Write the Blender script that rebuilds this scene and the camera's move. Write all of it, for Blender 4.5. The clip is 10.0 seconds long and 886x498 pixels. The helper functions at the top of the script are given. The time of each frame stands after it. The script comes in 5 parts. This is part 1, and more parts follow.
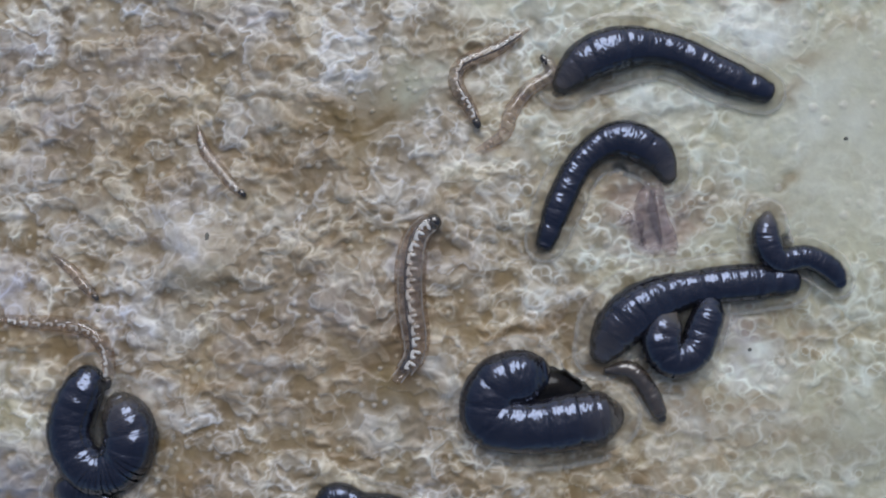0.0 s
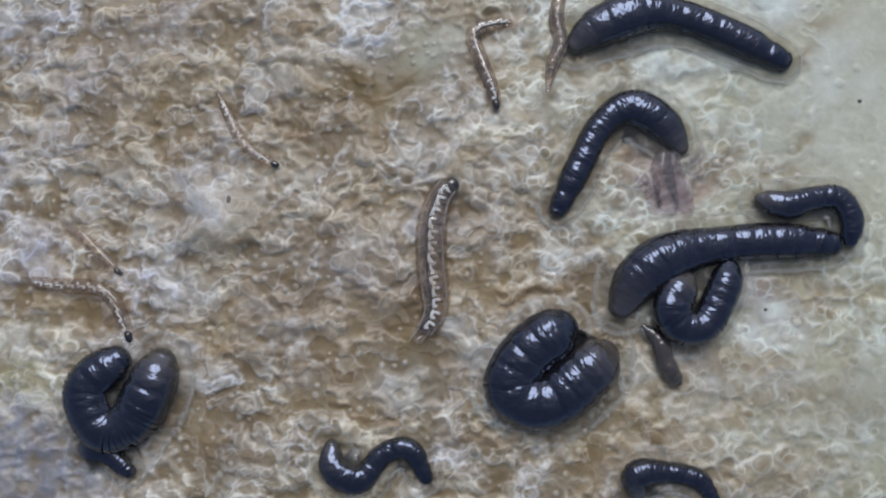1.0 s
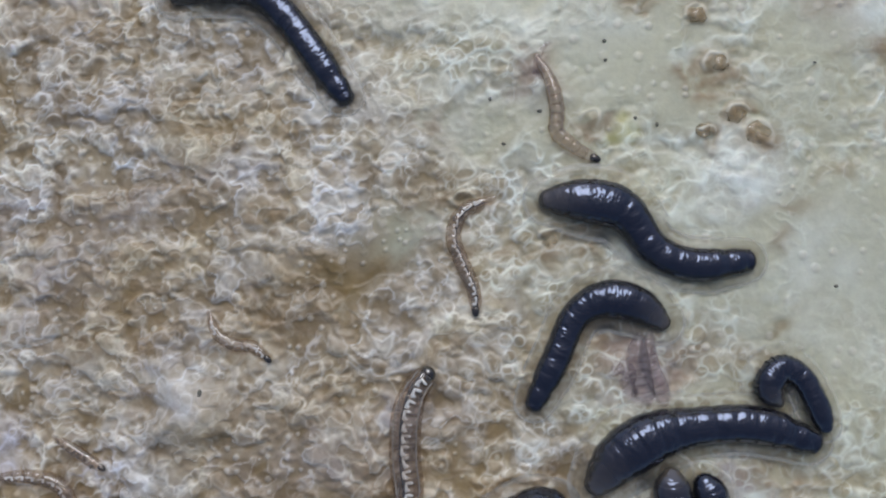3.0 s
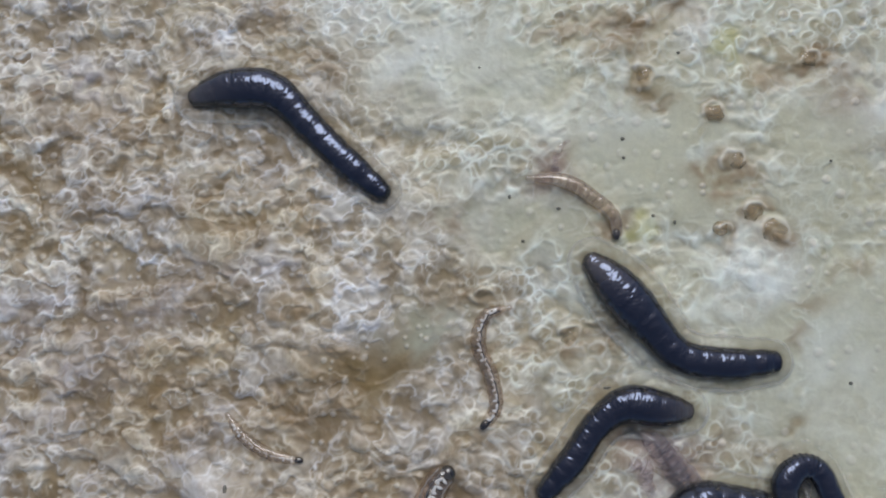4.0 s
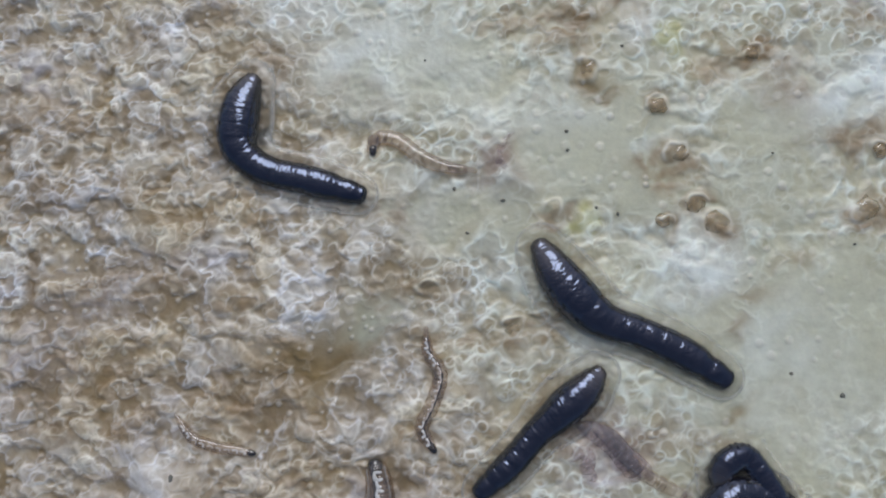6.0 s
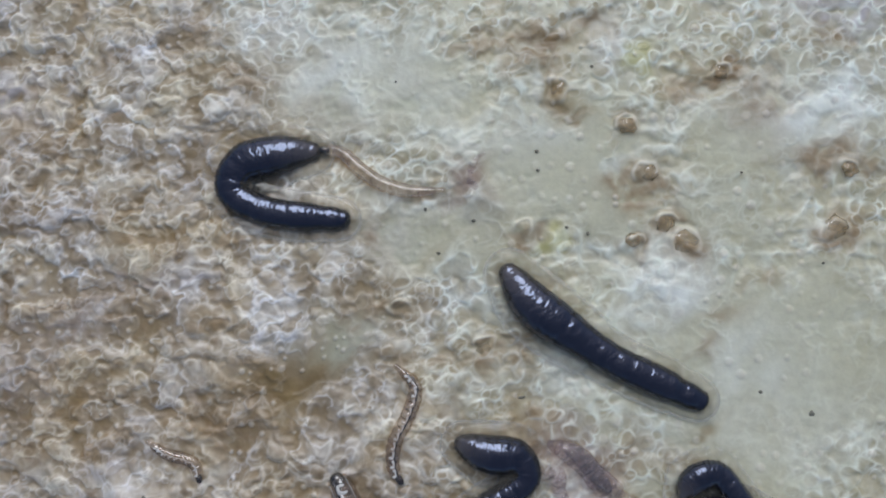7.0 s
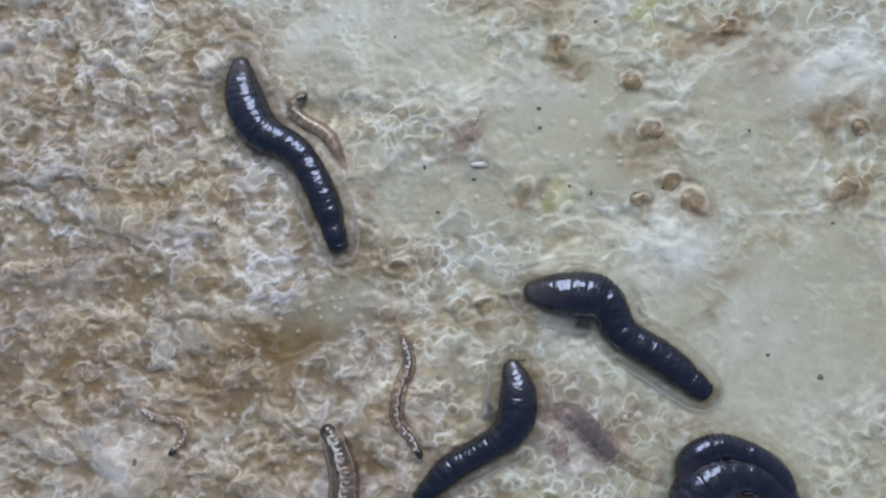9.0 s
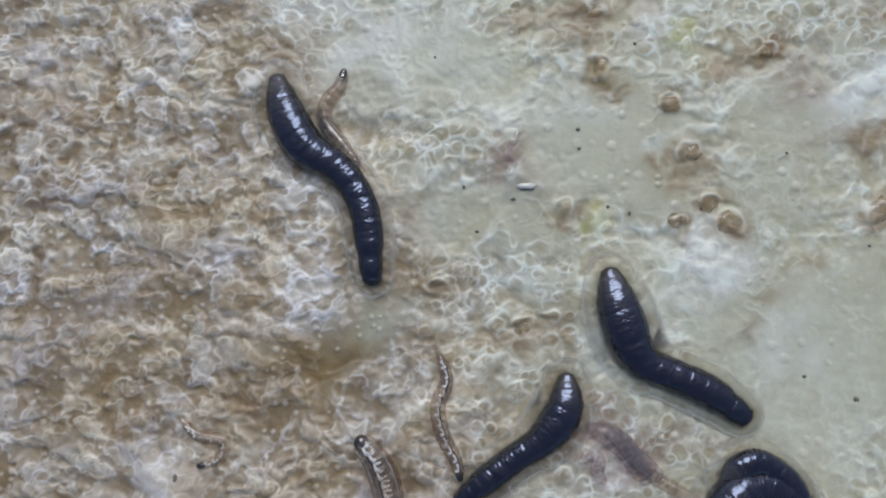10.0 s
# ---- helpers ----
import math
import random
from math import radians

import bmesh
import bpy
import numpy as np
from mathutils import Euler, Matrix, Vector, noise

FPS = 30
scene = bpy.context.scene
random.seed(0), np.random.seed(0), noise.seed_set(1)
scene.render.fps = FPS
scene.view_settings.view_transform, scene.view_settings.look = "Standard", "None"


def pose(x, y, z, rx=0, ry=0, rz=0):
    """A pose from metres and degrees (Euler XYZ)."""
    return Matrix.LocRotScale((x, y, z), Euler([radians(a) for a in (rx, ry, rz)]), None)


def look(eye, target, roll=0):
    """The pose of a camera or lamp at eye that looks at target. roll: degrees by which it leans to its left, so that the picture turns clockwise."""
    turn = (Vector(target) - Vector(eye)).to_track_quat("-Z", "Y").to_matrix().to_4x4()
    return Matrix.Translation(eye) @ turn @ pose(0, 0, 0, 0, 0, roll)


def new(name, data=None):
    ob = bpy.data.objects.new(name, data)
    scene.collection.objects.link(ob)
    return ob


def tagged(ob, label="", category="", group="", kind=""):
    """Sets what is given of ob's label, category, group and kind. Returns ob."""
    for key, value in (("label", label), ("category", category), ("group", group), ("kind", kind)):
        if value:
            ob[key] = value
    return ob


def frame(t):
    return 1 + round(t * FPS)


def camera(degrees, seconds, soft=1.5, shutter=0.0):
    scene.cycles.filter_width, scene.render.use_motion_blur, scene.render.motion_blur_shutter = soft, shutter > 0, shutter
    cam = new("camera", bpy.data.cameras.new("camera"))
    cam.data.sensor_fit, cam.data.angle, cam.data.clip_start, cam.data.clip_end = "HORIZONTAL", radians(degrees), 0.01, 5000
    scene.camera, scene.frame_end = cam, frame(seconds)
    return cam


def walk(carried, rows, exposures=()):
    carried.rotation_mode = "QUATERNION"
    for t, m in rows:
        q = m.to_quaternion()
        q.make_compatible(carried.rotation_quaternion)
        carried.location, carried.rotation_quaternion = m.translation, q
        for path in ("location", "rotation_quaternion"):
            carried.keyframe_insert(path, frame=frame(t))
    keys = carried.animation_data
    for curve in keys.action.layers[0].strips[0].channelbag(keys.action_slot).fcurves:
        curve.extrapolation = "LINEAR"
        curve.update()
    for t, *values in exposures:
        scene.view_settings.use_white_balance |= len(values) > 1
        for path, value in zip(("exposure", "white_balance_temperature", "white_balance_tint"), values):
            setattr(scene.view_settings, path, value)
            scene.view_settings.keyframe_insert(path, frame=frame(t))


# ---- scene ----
# Wet rotting surface with dark grubs and thin pale larvae, seen from a hand's width above.
MM = 0.001

# ---- camera: seconds, x, y, z in millimetres, then the turn in degrees ----
cam = camera(60.0, 10.0, soft=2.0)
ROWS = [
    (0.0, 0.000, -0.000, 33.948, 2.91, 0.85, -0.00),
    (0.5, -0.616, -1.264, 34.136, 2.84, 1.00, -0.04),
    (1.0, -0.778, -1.800, 34.262, 3.09, 0.95, -0.17),
    (1.5, -1.283, -0.753, 34.470, 2.94, 1.09, -0.23),
    (2.0, -2.628, -0.267, 34.931, 3.20, 1.14, -0.25),
    (2.5, -0.684, 2.884, 35.021, 3.15, 0.90, -0.39),
    (3.0, 0.483, 6.046, 34.368, 4.01, 1.00, -0.74),
    (3.2, 0.445, 8.499, 34.500, 2.92, 0.19, -0.87),
    (4.3, -0.630, 11.056, 35.264, 3.34, 1.28, -0.68),
    (4.5, -0.719, 11.209, 35.246, 2.94, 1.29, -0.65),
    (5.0, 0.646, 10.481, 35.353, 3.21, 1.07, -0.75),
    (5.5, 2.267, 10.585, 35.179, 3.25, 0.92, -0.78),
    (5.7, 1.846, 10.546, 35.248, 2.96, 0.97, -0.73),
    (6.8, 3.557, 11.004, 35.684, 3.34, 1.03, -0.97),
    (7.0, 3.465, 11.389, 35.617, 3.14, 0.95, -1.01),
    (7.5, 3.208, 11.927, 35.580, 3.28, 1.02, -0.99),
    (8.0, 3.623, 10.850, 35.071, 3.31, 1.06, -0.88),
    (8.5, 3.965, 9.750, 34.671, 3.28, 1.06, -0.76),
    (9.0, 3.504, 9.640, 34.657, 3.05, 1.04, -0.80),
    (9.5, 2.512, 9.607, 34.668, 3.00, 1.03, -0.68),
    (10.0, 1.775, 10.478, 34.988, 3.12, 1.05, -0.35),
]
# the picture turns a little warmer in the middle
BALANCE = ((0.0, 6500), (2.5, 6500), (3.0, 6580), (4.3, 6700), (5.0, 6640), (5.7, 6530), (6.8, 6500), (10.0, 6500))
walk(cam, [(t, pose(x * MM, y * MM, z * MM, rx, ry, rz)) for t, x, y, z, rx, ry, rz in ROWS], [(t, 0.0, kelvin, 10.0) for t, kelvin in BALANCE])

# ---- light: bright overcast day, brightest part of the sky beyond the top of the view ----
SUN_HEIGHT, SUN_TURN = 54.0, 4.0
world = bpy.data.worlds.new("overcast_sky")
scene.world = world
world.use_nodes = True
sky = world.node_tree.nodes.new("ShaderNodeTexSky")
sky.sky_type, sky.sun_disc = "NISHITA", False
sky.sun_elevation, sky.sun_rotation = radians(SUN_HEIGHT), radians(SUN_TURN)
sky.air_density, sky.dust_density = 1.0, 3.0
world.node_tree.links.new(sky.outputs[0], world.node_tree.nodes["Background"].inputs[0])
world.node_tree.nodes["Background"].inputs[1].default_value = 0.094
sun = new("sun", bpy.data.lights.new("sun", "SUN"))
sun.data.energy, sun.data.angle, sun.data.color = 1.38, radians(35), (0.80, 0.89, 1.0)
high, turn = radians(SUN_HEIGHT), radians(SUN_TURN)
sun.matrix_world = look((math.sin(turn) * math.cos(high), math.cos(turn) * math.cos(high), math.sin(high)), (0, 0, 0))


# ---- materials ----
def nodes_of(name):
    m = bpy.data.materials.new(name)
    m.use_nodes = True
    tree = m.node_tree
    return m, tree.nodes, tree.links, tree.nodes["Principled BSDF"]


def noise_node(nodes, links, scale, detail=4.0, rough=0.6):
    co = nodes.new("ShaderNodeTexCoord")
    n = nodes.new("ShaderNodeTexNoise")
    n.inputs["Scale"].default_value, n.inputs["Detail"].default_value = scale, detail
    n.inputs["Roughness"].default_value = rough
    links.new(co.outputs["Object"], n.inputs["Vector"])
    return n


def ground_material():
    m, nodes, links, b = nodes_of("wet_rotten_pulp")
    col = nodes.new("ShaderNodeAttribute")
    col.attribute_name = "pigment"
    fine = noise_node(nodes, links, 2600, 5)
    ramp = nodes.new("ShaderNodeMapRange")
    ramp.inputs["From Min"].default_value, ramp.inputs["From Max"].default_value = 0.3, 0.7
    ramp.inputs["To Min"].default_value, ramp.inputs["To Max"].default_value = 0.92, 1.07
    links.new(fine.outputs["Fac"], ramp.inputs["Value"])
    mul = nodes.new("ShaderNodeVectorMath")
    mul.operation = "SCALE"
    links.new(col.outputs["Color"], mul.inputs[0])
    links.new(ramp.outputs[0], mul.inputs["Scale"])
    links.new(mul.outputs[0], b.inputs["Base Color"])
    b.inputs["Roughness"].default_value = 0.5
    b.inputs["Coat Weight"].default_value = 0.25
    b.inputs["Coat Roughness"].default_value = 0.16
    b.inputs["Coat IOR"].default_value = 1.4
    b.inputs["Subsurface Weight"].default_value = 0.12
    b.inputs["Subsurface Radius"].default_value = (0.5, 0.35, 0.2)
    b.inputs["Subsurface Scale"].default_value = 0.5 * MM
    bumps = noise_node(nodes, links, 3300, 3)
    bump = nodes.new("ShaderNodeBump")
    bump.inputs["Strength"].default_value, bump.inputs["Distance"].default_value = 0.22, 0.06 * MM
    links.new(bumps.outputs["Fac"], bump.inputs["Height"])
    links.new(bump.outputs[0], b.inputs["Normal"])
    links.new(bump.outputs[0], b.inputs["Coat Normal"])
    return m


def skin_material(name, dark, light, rough=0.16, see=1.0, coat=0.8, bump_mm=0.02, sheen=(1, 1, 1), run=False, gloss=1.0, tail=None):
    m, nodes, links, b = nodes_of(name)
    n = noise_node(nodes, links, 1500, 4)
    along = nodes.new("ShaderNodeAttribute")
    along.attribute_name = "body_place"
    if run:
        links.new(along.outputs["Vector"], n.inputs["Vector"])
    info = nodes.new("ShaderNodeObjectInfo")
    mix = nodes.new("ShaderNodeMix")
    mix.data_type = "RGBA"
    mix.inputs["A"].default_value, mix.inputs["B"].default_value = (*dark, 1), (*light, 1)
    add = nodes.new("ShaderNodeMath")
    add.operation = "MULTIPLY_ADD"
    add.inputs[1].default_value, add.inputs[2].default_value = 0.35, -0.15
    links.new(info.outputs["Random"], add.inputs[0])
    both = nodes.new("ShaderNodeMath")
    both.operation, both.use_clamp = "ADD", True
    links.new(add.outputs[0], both.inputs[0])
    links.new(n.outputs["Fac"], both.inputs[1])
    links.new(both.outputs[0], mix.inputs["Factor"])
    links.new(mix.outputs["Result"], b.inputs["Base Color"])
    if tail:
        share, fade = nodes.new("ShaderNodeAttribute"), nodes.new("ShaderNodeMix")
        share.attribute_name, fade.data_type = "tail_share", "RGBA"
        fade.inputs["B"].default_value = (*tail, 1)
        links.new(share.outputs["Fac"], fade.inputs["Factor"])
        links.new(mix.outputs["Result"], fade.inputs["A"])
        links.new(fade.outputs["Result"], b.inputs["Base Color"])
    b.inputs["Roughness"].default_value = rough
    b.inputs["Alpha"].default_value = see
    b.inputs["Specular IOR Level"].default_value = gloss
    b.inputs["Specular Tint"].default_value = (*sheen, 1)
    b.inputs["Coat Weight"].default_value, b.inputs["Coat Roughness"].default_value = coat, 0.04
    bump = nodes.new("ShaderNodeBump")
    bump.inputs["Strength"].default_value, bump.inputs["Distance"].default_value = 0.6, bump_mm * MM
    wr = noise_node(nodes, links, 1500 if run else 1700, 2.2 if run else 3, 0.55)
    if run:
        crease = nodes.new("ShaderNodeVectorMath")
        crease.operation = "MULTIPLY"
        crease.inputs[1].default_value = (1.7, 0.85, 0.85)
        links.new(along.outputs["Vector"], crease.inputs[0])
        links.new(crease.outputs[0], wr.inputs["Vector"])
        links.new(bump.outputs[0], b.inputs["Coat Normal"])
    links.new(wr.outputs["Fac"], bump.inputs["Height"])
    links.new(bump.outputs[0], b.inputs["Normal"])
    return m


def film_material(name="clear_slime", tint=(0.965, 0.955, 0.93), index=1.36):
    """Clear slime: tinted, see-through, with a wet gloss."""
    m = bpy.data.materials.new(name)
    m.use_nodes = True
    nodes, links = m.node_tree.nodes, m.node_tree.links
    nodes.clear()
    out, mix = nodes.new("ShaderNodeOutputMaterial"), nodes.new("ShaderNodeMixShader")
    clear, gloss, edge = nodes.new("ShaderNodeBsdfTransparent"), nodes.new("ShaderNodeBsdfGlossy"), nodes.new("ShaderNodeFresnel")
    clear.inputs[0].default_value = (*tint, 1)
    gloss.inputs["Roughness"].default_value = 0.12
    edge.inputs["IOR"].default_value = index
    links.new(edge.outputs[0], mix.inputs[0])
    links.new(clear.outputs[0], mix.inputs[1])
    links.new(gloss.outputs[0], mix.inputs[2])
    links.new(mix.outputs[0], out.inputs[0])
    return m


def glass_skin(name, tint, flesh, thick, sheen=0.07):
    """Clear larva skin: tinted, with a little milky flesh and a wet gloss."""
    m = bpy.data.materials.new(name)
    m.use_nodes = True
    nodes, links = m.node_tree.nodes, m.node_tree.links
    nodes.clear()
    out, body, wet = nodes.new("ShaderNodeOutputMaterial"), nodes.new("ShaderNodeMixShader"), nodes.new("ShaderNodeMixShader")
    clear, milk, gloss = nodes.new("ShaderNodeBsdfTransparent"), nodes.new("ShaderNodeBsdfDiffuse"), nodes.new("ShaderNodeBsdfGlossy")
    clear.inputs[0].default_value, milk.inputs[0].default_value = (*tint, 1), (*flesh, 1)
    gloss.inputs["Roughness"].default_value = 0.1
    grain = noise_node(nodes, links, 2500, 3)
    amount = nodes.new("ShaderNodeMath")
    amount.operation = "MULTIPLY"
    amount.inputs[1].default_value = 2 * thick
    links.new(grain.outputs["Fac"], amount.inputs[0])
    links.new(amount.outputs[0], body.inputs[0])
    wet.inputs[0].default_value = sheen
    links.new(clear.outputs[0], body.inputs[1])
    links.new(milk.outputs[0], body.inputs[2])
    links.new(body.outputs[0], wet.inputs[1])
    links.new(gloss.outputs[0], wet.inputs[2])
    links.new(wet.outputs[0], out.inputs[0])
    return m


def meniscus_material():
    """Slime drawn up against a body: murky where it is deep, clear further out, with a milky lip. The dark inner tint
    also paints in the contact shade beside the body.
    """
    m = bpy.data.materials.new("slime_meniscus")
    m.use_nodes = True
    nodes, links = m.node_tree.nodes, m.node_tree.links
    nodes.clear()
    depth = nodes.new("ShaderNodeAttribute")
    depth.attribute_name = "body_place"
    split = nodes.new("ShaderNodeSeparateXYZ")
    links.new(depth.outputs["Vector"], split.inputs[0])
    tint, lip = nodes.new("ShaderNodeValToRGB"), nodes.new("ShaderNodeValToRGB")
    # tint stops: slime depth plus contact shade at the body, fading outwards
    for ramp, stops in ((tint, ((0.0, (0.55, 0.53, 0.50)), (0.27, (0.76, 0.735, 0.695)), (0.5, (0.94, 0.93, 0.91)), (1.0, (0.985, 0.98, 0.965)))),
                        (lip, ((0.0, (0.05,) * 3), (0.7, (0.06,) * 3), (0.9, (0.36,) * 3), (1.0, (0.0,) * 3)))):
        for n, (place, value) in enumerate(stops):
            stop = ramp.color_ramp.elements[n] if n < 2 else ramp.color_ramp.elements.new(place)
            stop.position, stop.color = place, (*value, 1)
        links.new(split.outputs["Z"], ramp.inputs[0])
    out, wet, body = nodes.new("ShaderNodeOutputMaterial"), nodes.new("ShaderNodeMixShader"), nodes.new("ShaderNodeMixShader")
    clear, milk, gloss, edge = nodes.new("ShaderNodeBsdfTransparent"), nodes.new("ShaderNodeBsdfDiffuse"), nodes.new("ShaderNodeBsdfGlossy"), nodes.new("ShaderNodeFresnel")
    milk.inputs[0].default_value = (0.66, 0.65, 0.60, 1)
    gloss.inputs["Roughness"].default_value = 0.1
    edge.inputs["IOR"].default_value = 1.36
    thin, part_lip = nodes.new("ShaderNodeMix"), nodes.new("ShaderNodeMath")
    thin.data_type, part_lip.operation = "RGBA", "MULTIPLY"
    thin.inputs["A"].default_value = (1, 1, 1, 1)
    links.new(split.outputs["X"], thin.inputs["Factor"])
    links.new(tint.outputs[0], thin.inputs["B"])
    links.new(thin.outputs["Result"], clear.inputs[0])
    links.new(lip.outputs[0], part_lip.inputs[0])
    links.new(split.outputs["X"], part_lip.inputs[1])
    links.new(part_lip.outputs[0], body.inputs[0])
    links.new(clear.outputs[0], body.inputs[1])
    links.new(milk.outputs[0], body.inputs[2])
    shore = nodes.new("ShaderNodeMapRange")
    shore.inputs["From Min"].default_value, shore.inputs["From Max"].default_value = 0.3, 0.65
    links.new(split.outputs["Z"], shore.inputs["Value"])
    weak = nodes.new("ShaderNodeMath")
    weak.operation = "MULTIPLY"
    links.new(edge.outputs[0], weak.inputs[0])
    links.new(shore.outputs[0], weak.inputs[1])
    wane = nodes.new("ShaderNodeMath")
    wane.operation = "MULTIPLY"
    links.new(weak.outputs[0], wane.inputs[0])
    links.new(split.outputs["X"], wane.inputs[1])
    links.new(wane.outputs[0], wet.inputs[0])
    links.new(body.outputs[0], wet.inputs[1])
    links.new(gloss.outputs[0], wet.inputs[2])
    links.new(wet.outputs[0], out.inputs[0])
    return m


PULP = ground_material()
MENISCUS = meniscus_material()
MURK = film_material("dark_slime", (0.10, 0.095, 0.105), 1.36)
BLUE = (0.56, 0.67, 1.0)
WET = dict(coat=0.45, bump_mm=0.16, sheen=BLUE, run=True, gloss=1.1)
DARK_SKIN = skin_material("dark_grub_skin", (0.005, 0.005, 0.007), (0.016, 0.015, 0.018), 0.1, tail=(0.085, 0.071, 0.056), **WET)
HEAD_SKIN = skin_material("grub_head_skin", (0.003, 0.003, 0.005), (0.01, 0.01, 0.013), 0.1, **WET)
PALE_SKIN = glass_skin("glassy_pale_skin", (0.95, 0.91, 0.87), (0.48, 0.40, 0.34), 0.06)
LILAC_SKIN = glass_skin("lilac_slime_strand", (0.945, 0.915, 0.915), (0.54, 0.49, 0.505), 0.09, 0.025)
BROWN_SKIN = skin_material("brown_larva_skin", (0.03, 0.022, 0.018), (0.09, 0.07, 0.055), 0.15, 0.85)
CAPSULE = skin_material("black_head_capsule", (0.006, 0.004, 0.003), (0.03, 0.018, 0.01), 0.2)
FAT = skin_material("white_body_fat", (0.52, 0.49, 0.45), (0.78, 0.76, 0.73), 0.3)
LINE = skin_material("pale_side_line", (0.5, 0.46, 0.42), (0.7, 0.67, 0.63), 0.3, 0.45)
GUT = skin_material("dark_gut", (0.03, 0.026, 0.035), (0.09, 0.075, 0.08), 0.25, 0.8)
CRUMB = skin_material("dark_crumb", (0.08, 0.08, 0.06), (0.24, 0.22, 0.17), 0.5, 0.7, coat=0.2)
RUST = skin_material("rusty_bubble_skin", (0.31, 0.19, 0.065), (0.48, 0.35, 0.18), 0.15, 0.35, coat=0.7)


# ---- the surface ----
def lattice(ix, iy, k):
    a = np.sin(ix * 127.1 + iy * 311.7 + k * 74.7) * 43758.5453
    return a - np.floor(a)


def smooth_noise(x, y, size, k=0):
    """Gradient noise of about -1 to 1 with the given grain."""
    x, y = x / size, y / size
    ix, iy = np.floor(x), np.floor(y)
    fx, fy = x - ix, y - iy
    u, v = fx * fx * fx * (fx * (fx * 6 - 15) + 10), fy * fy * fy * (fy * (fy * 6 - 15) + 10)

    def corner(dx, dy):
        a = lattice(ix + dx, iy + dy, k) * 2 * math.pi
        return np.cos(a) * (fx - dx) + np.sin(a) * (fy - dy)
    low = corner(0, 0) * (1 - u) + corner(1, 0) * u
    high = corner(0, 1) * (1 - u) + corner(1, 1) * u
    return 1.5 * (low * (1 - v) + high * v)


PATCHES, BLISTERS = [], []


def patch(kind, x, y, rx, ry, strength):
    PATCHES.append((kind, x, y, rx, ry, strength))


patch("brown", -4.5, 7.3, 1.4, 1.5, 1.00)
patch("brown", -7.1, 5.3, 2.2, 1.0, 1.00)
patch("brown", -9.1, 5.5, 1.2, 1.2, 0.75)
patch("brown", -12.7, 4.7, 1.5, 1.1, 0.62)
patch("brown", -18.5, -2.4, 2.0, 1.1, 0.62)
patch("brown", -3.7, -2.7, 2.8, 1.8, 0.88)
patch("brown", -7.0, -2.4, 3.0, 1.8, 0.75)
patch("brown", -10.3, -3.7, 2.8, 1.0, 0.75)
patch("amber", -2.5, -4.9, 1.2, 0.9, 1.00)
patch("amber", -4.5, 7.5, 0.9, 0.9, 1.00)
patch("brown", 3.1, -1.7, 2.0, 0.6, 1.00)
patch("brown", 10.1, 2.8, 0.7, 0.7, 1.00)
patch("brown", 15.0, -2.0, 1.8, 0.9, 0.62)
patch("brown", -7.6, 9.9, 1.1, 1.0, 0.88)
patch("brown", -13.3, -7.4, 1.5, 1.5, 0.62)
patch("brown", -5.5, -6.6, 2.2, 1.0, 0.62)
patch("brown", 5.0, -9.6, 1.5, 1.2, 0.62)
patch("brown", 11.2, -6.2, 1.5, 1.0, 0.62)
patch("brown", -10.6, 0.1, 2.0, 1.2, 0.50)
patch("brown", 0.8, -0.7, 1.5, 1.0, 0.50)
patch("cream", -19.7, -5.4, 1.8, 2.2, 0.80)
patch("cream", -10.4, 9.1, 3.5, 1.5, 0.50)
patch("cream", -9.9, 3.2, 3.5, 1.8, 0.40)
patch("cream", -0.4, 4.4, 3.2, 2.0, 0.30)
patch("cream", 2.6, 1.1, 1.5, 2.2, 0.30)
patch("cream", 11.4, -7.7, 3.8, 2.5, 0.50)
patch("white", -11.6, 1.9, 1.2, 1.2, 0.12)
patch("white", -5.3, 9.5, 1.2, 1.1, 0.10)
patch("white", -15.5, 2.6, 0.8, 0.8, 1.00)
patch("white", -3.0, -5.8, 1.2, 0.6, 0.80)
patch("white", -12.9, -1.9, 1.0, 1.0, 0.60)
patch("white", 9.0, 7.9, 1.5, 1.0, 0.70)
patch("white", 0.0, -4.2, 1.2, 0.8, 0.70)
patch("lavender", -19.5, -10.2, 3.0, 2.0, 0.40)
patch("lavender", -18.7, 8.2, 3.0, 1.8, 0.35)
patch("lavender", -16.4, 10.2, 3.0, 1.5, 0.40)
patch("lavender", 8.9, 3.1, 1.1, 1.5, 1.00)
patch("lavender", 12.8, -2.0, 0.8, 1.1, 0.90)
patch("lavender", -4.5, -0.7, 2.2, 1.2, 0.50)
patch("lavender", -19.8, 0.4, 1.8, 1.2, 0.50)
patch("lavender", -2.0, -0.9, 0.6, 3.2, 0.50)
patch("brown", 7.4, 22.6, 1.2, 1.0, 1.00)
patch("amber", 8.7, 20.5, 0.8, 0.8, 1.00)
patch("brown", 16.0, 21.4, 0.9, 0.9, 1.00)
patch("brown", 12.2, 16.2, 1.2, 0.6, 1.00)
patch("brown", 13.1, 14.2, 0.8, 0.6, 1.00)
patch("brown", 14.1, 13.4, 0.7, 0.6, 1.00)
patch("brown", 11.6, 13.6, 0.6, 0.5, 1.00)
patch("brown", 11.5, 18.9, 0.5, 0.6, 0.88)
patch("brown", 21.0, 13.9, 0.8, 0.8, 1.00)
patch("brown", 20.9, 17.2, 1.9, 0.7, 0.88)
patch("brown", 15.9, 10.3, 0.5, 0.45, 0.35)
patch("brown", 17.9, 20.1, 1.1, 1.1, 0.75)
patch("brown", 4.8, 23.2, 0.7, 0.6, 0.75)
patch("brown", -15.9, 23.8, 3.0, 1.5, 0.19)
patch("brown", -12.8, 15.4, 3.8, 1.5, 0.37)
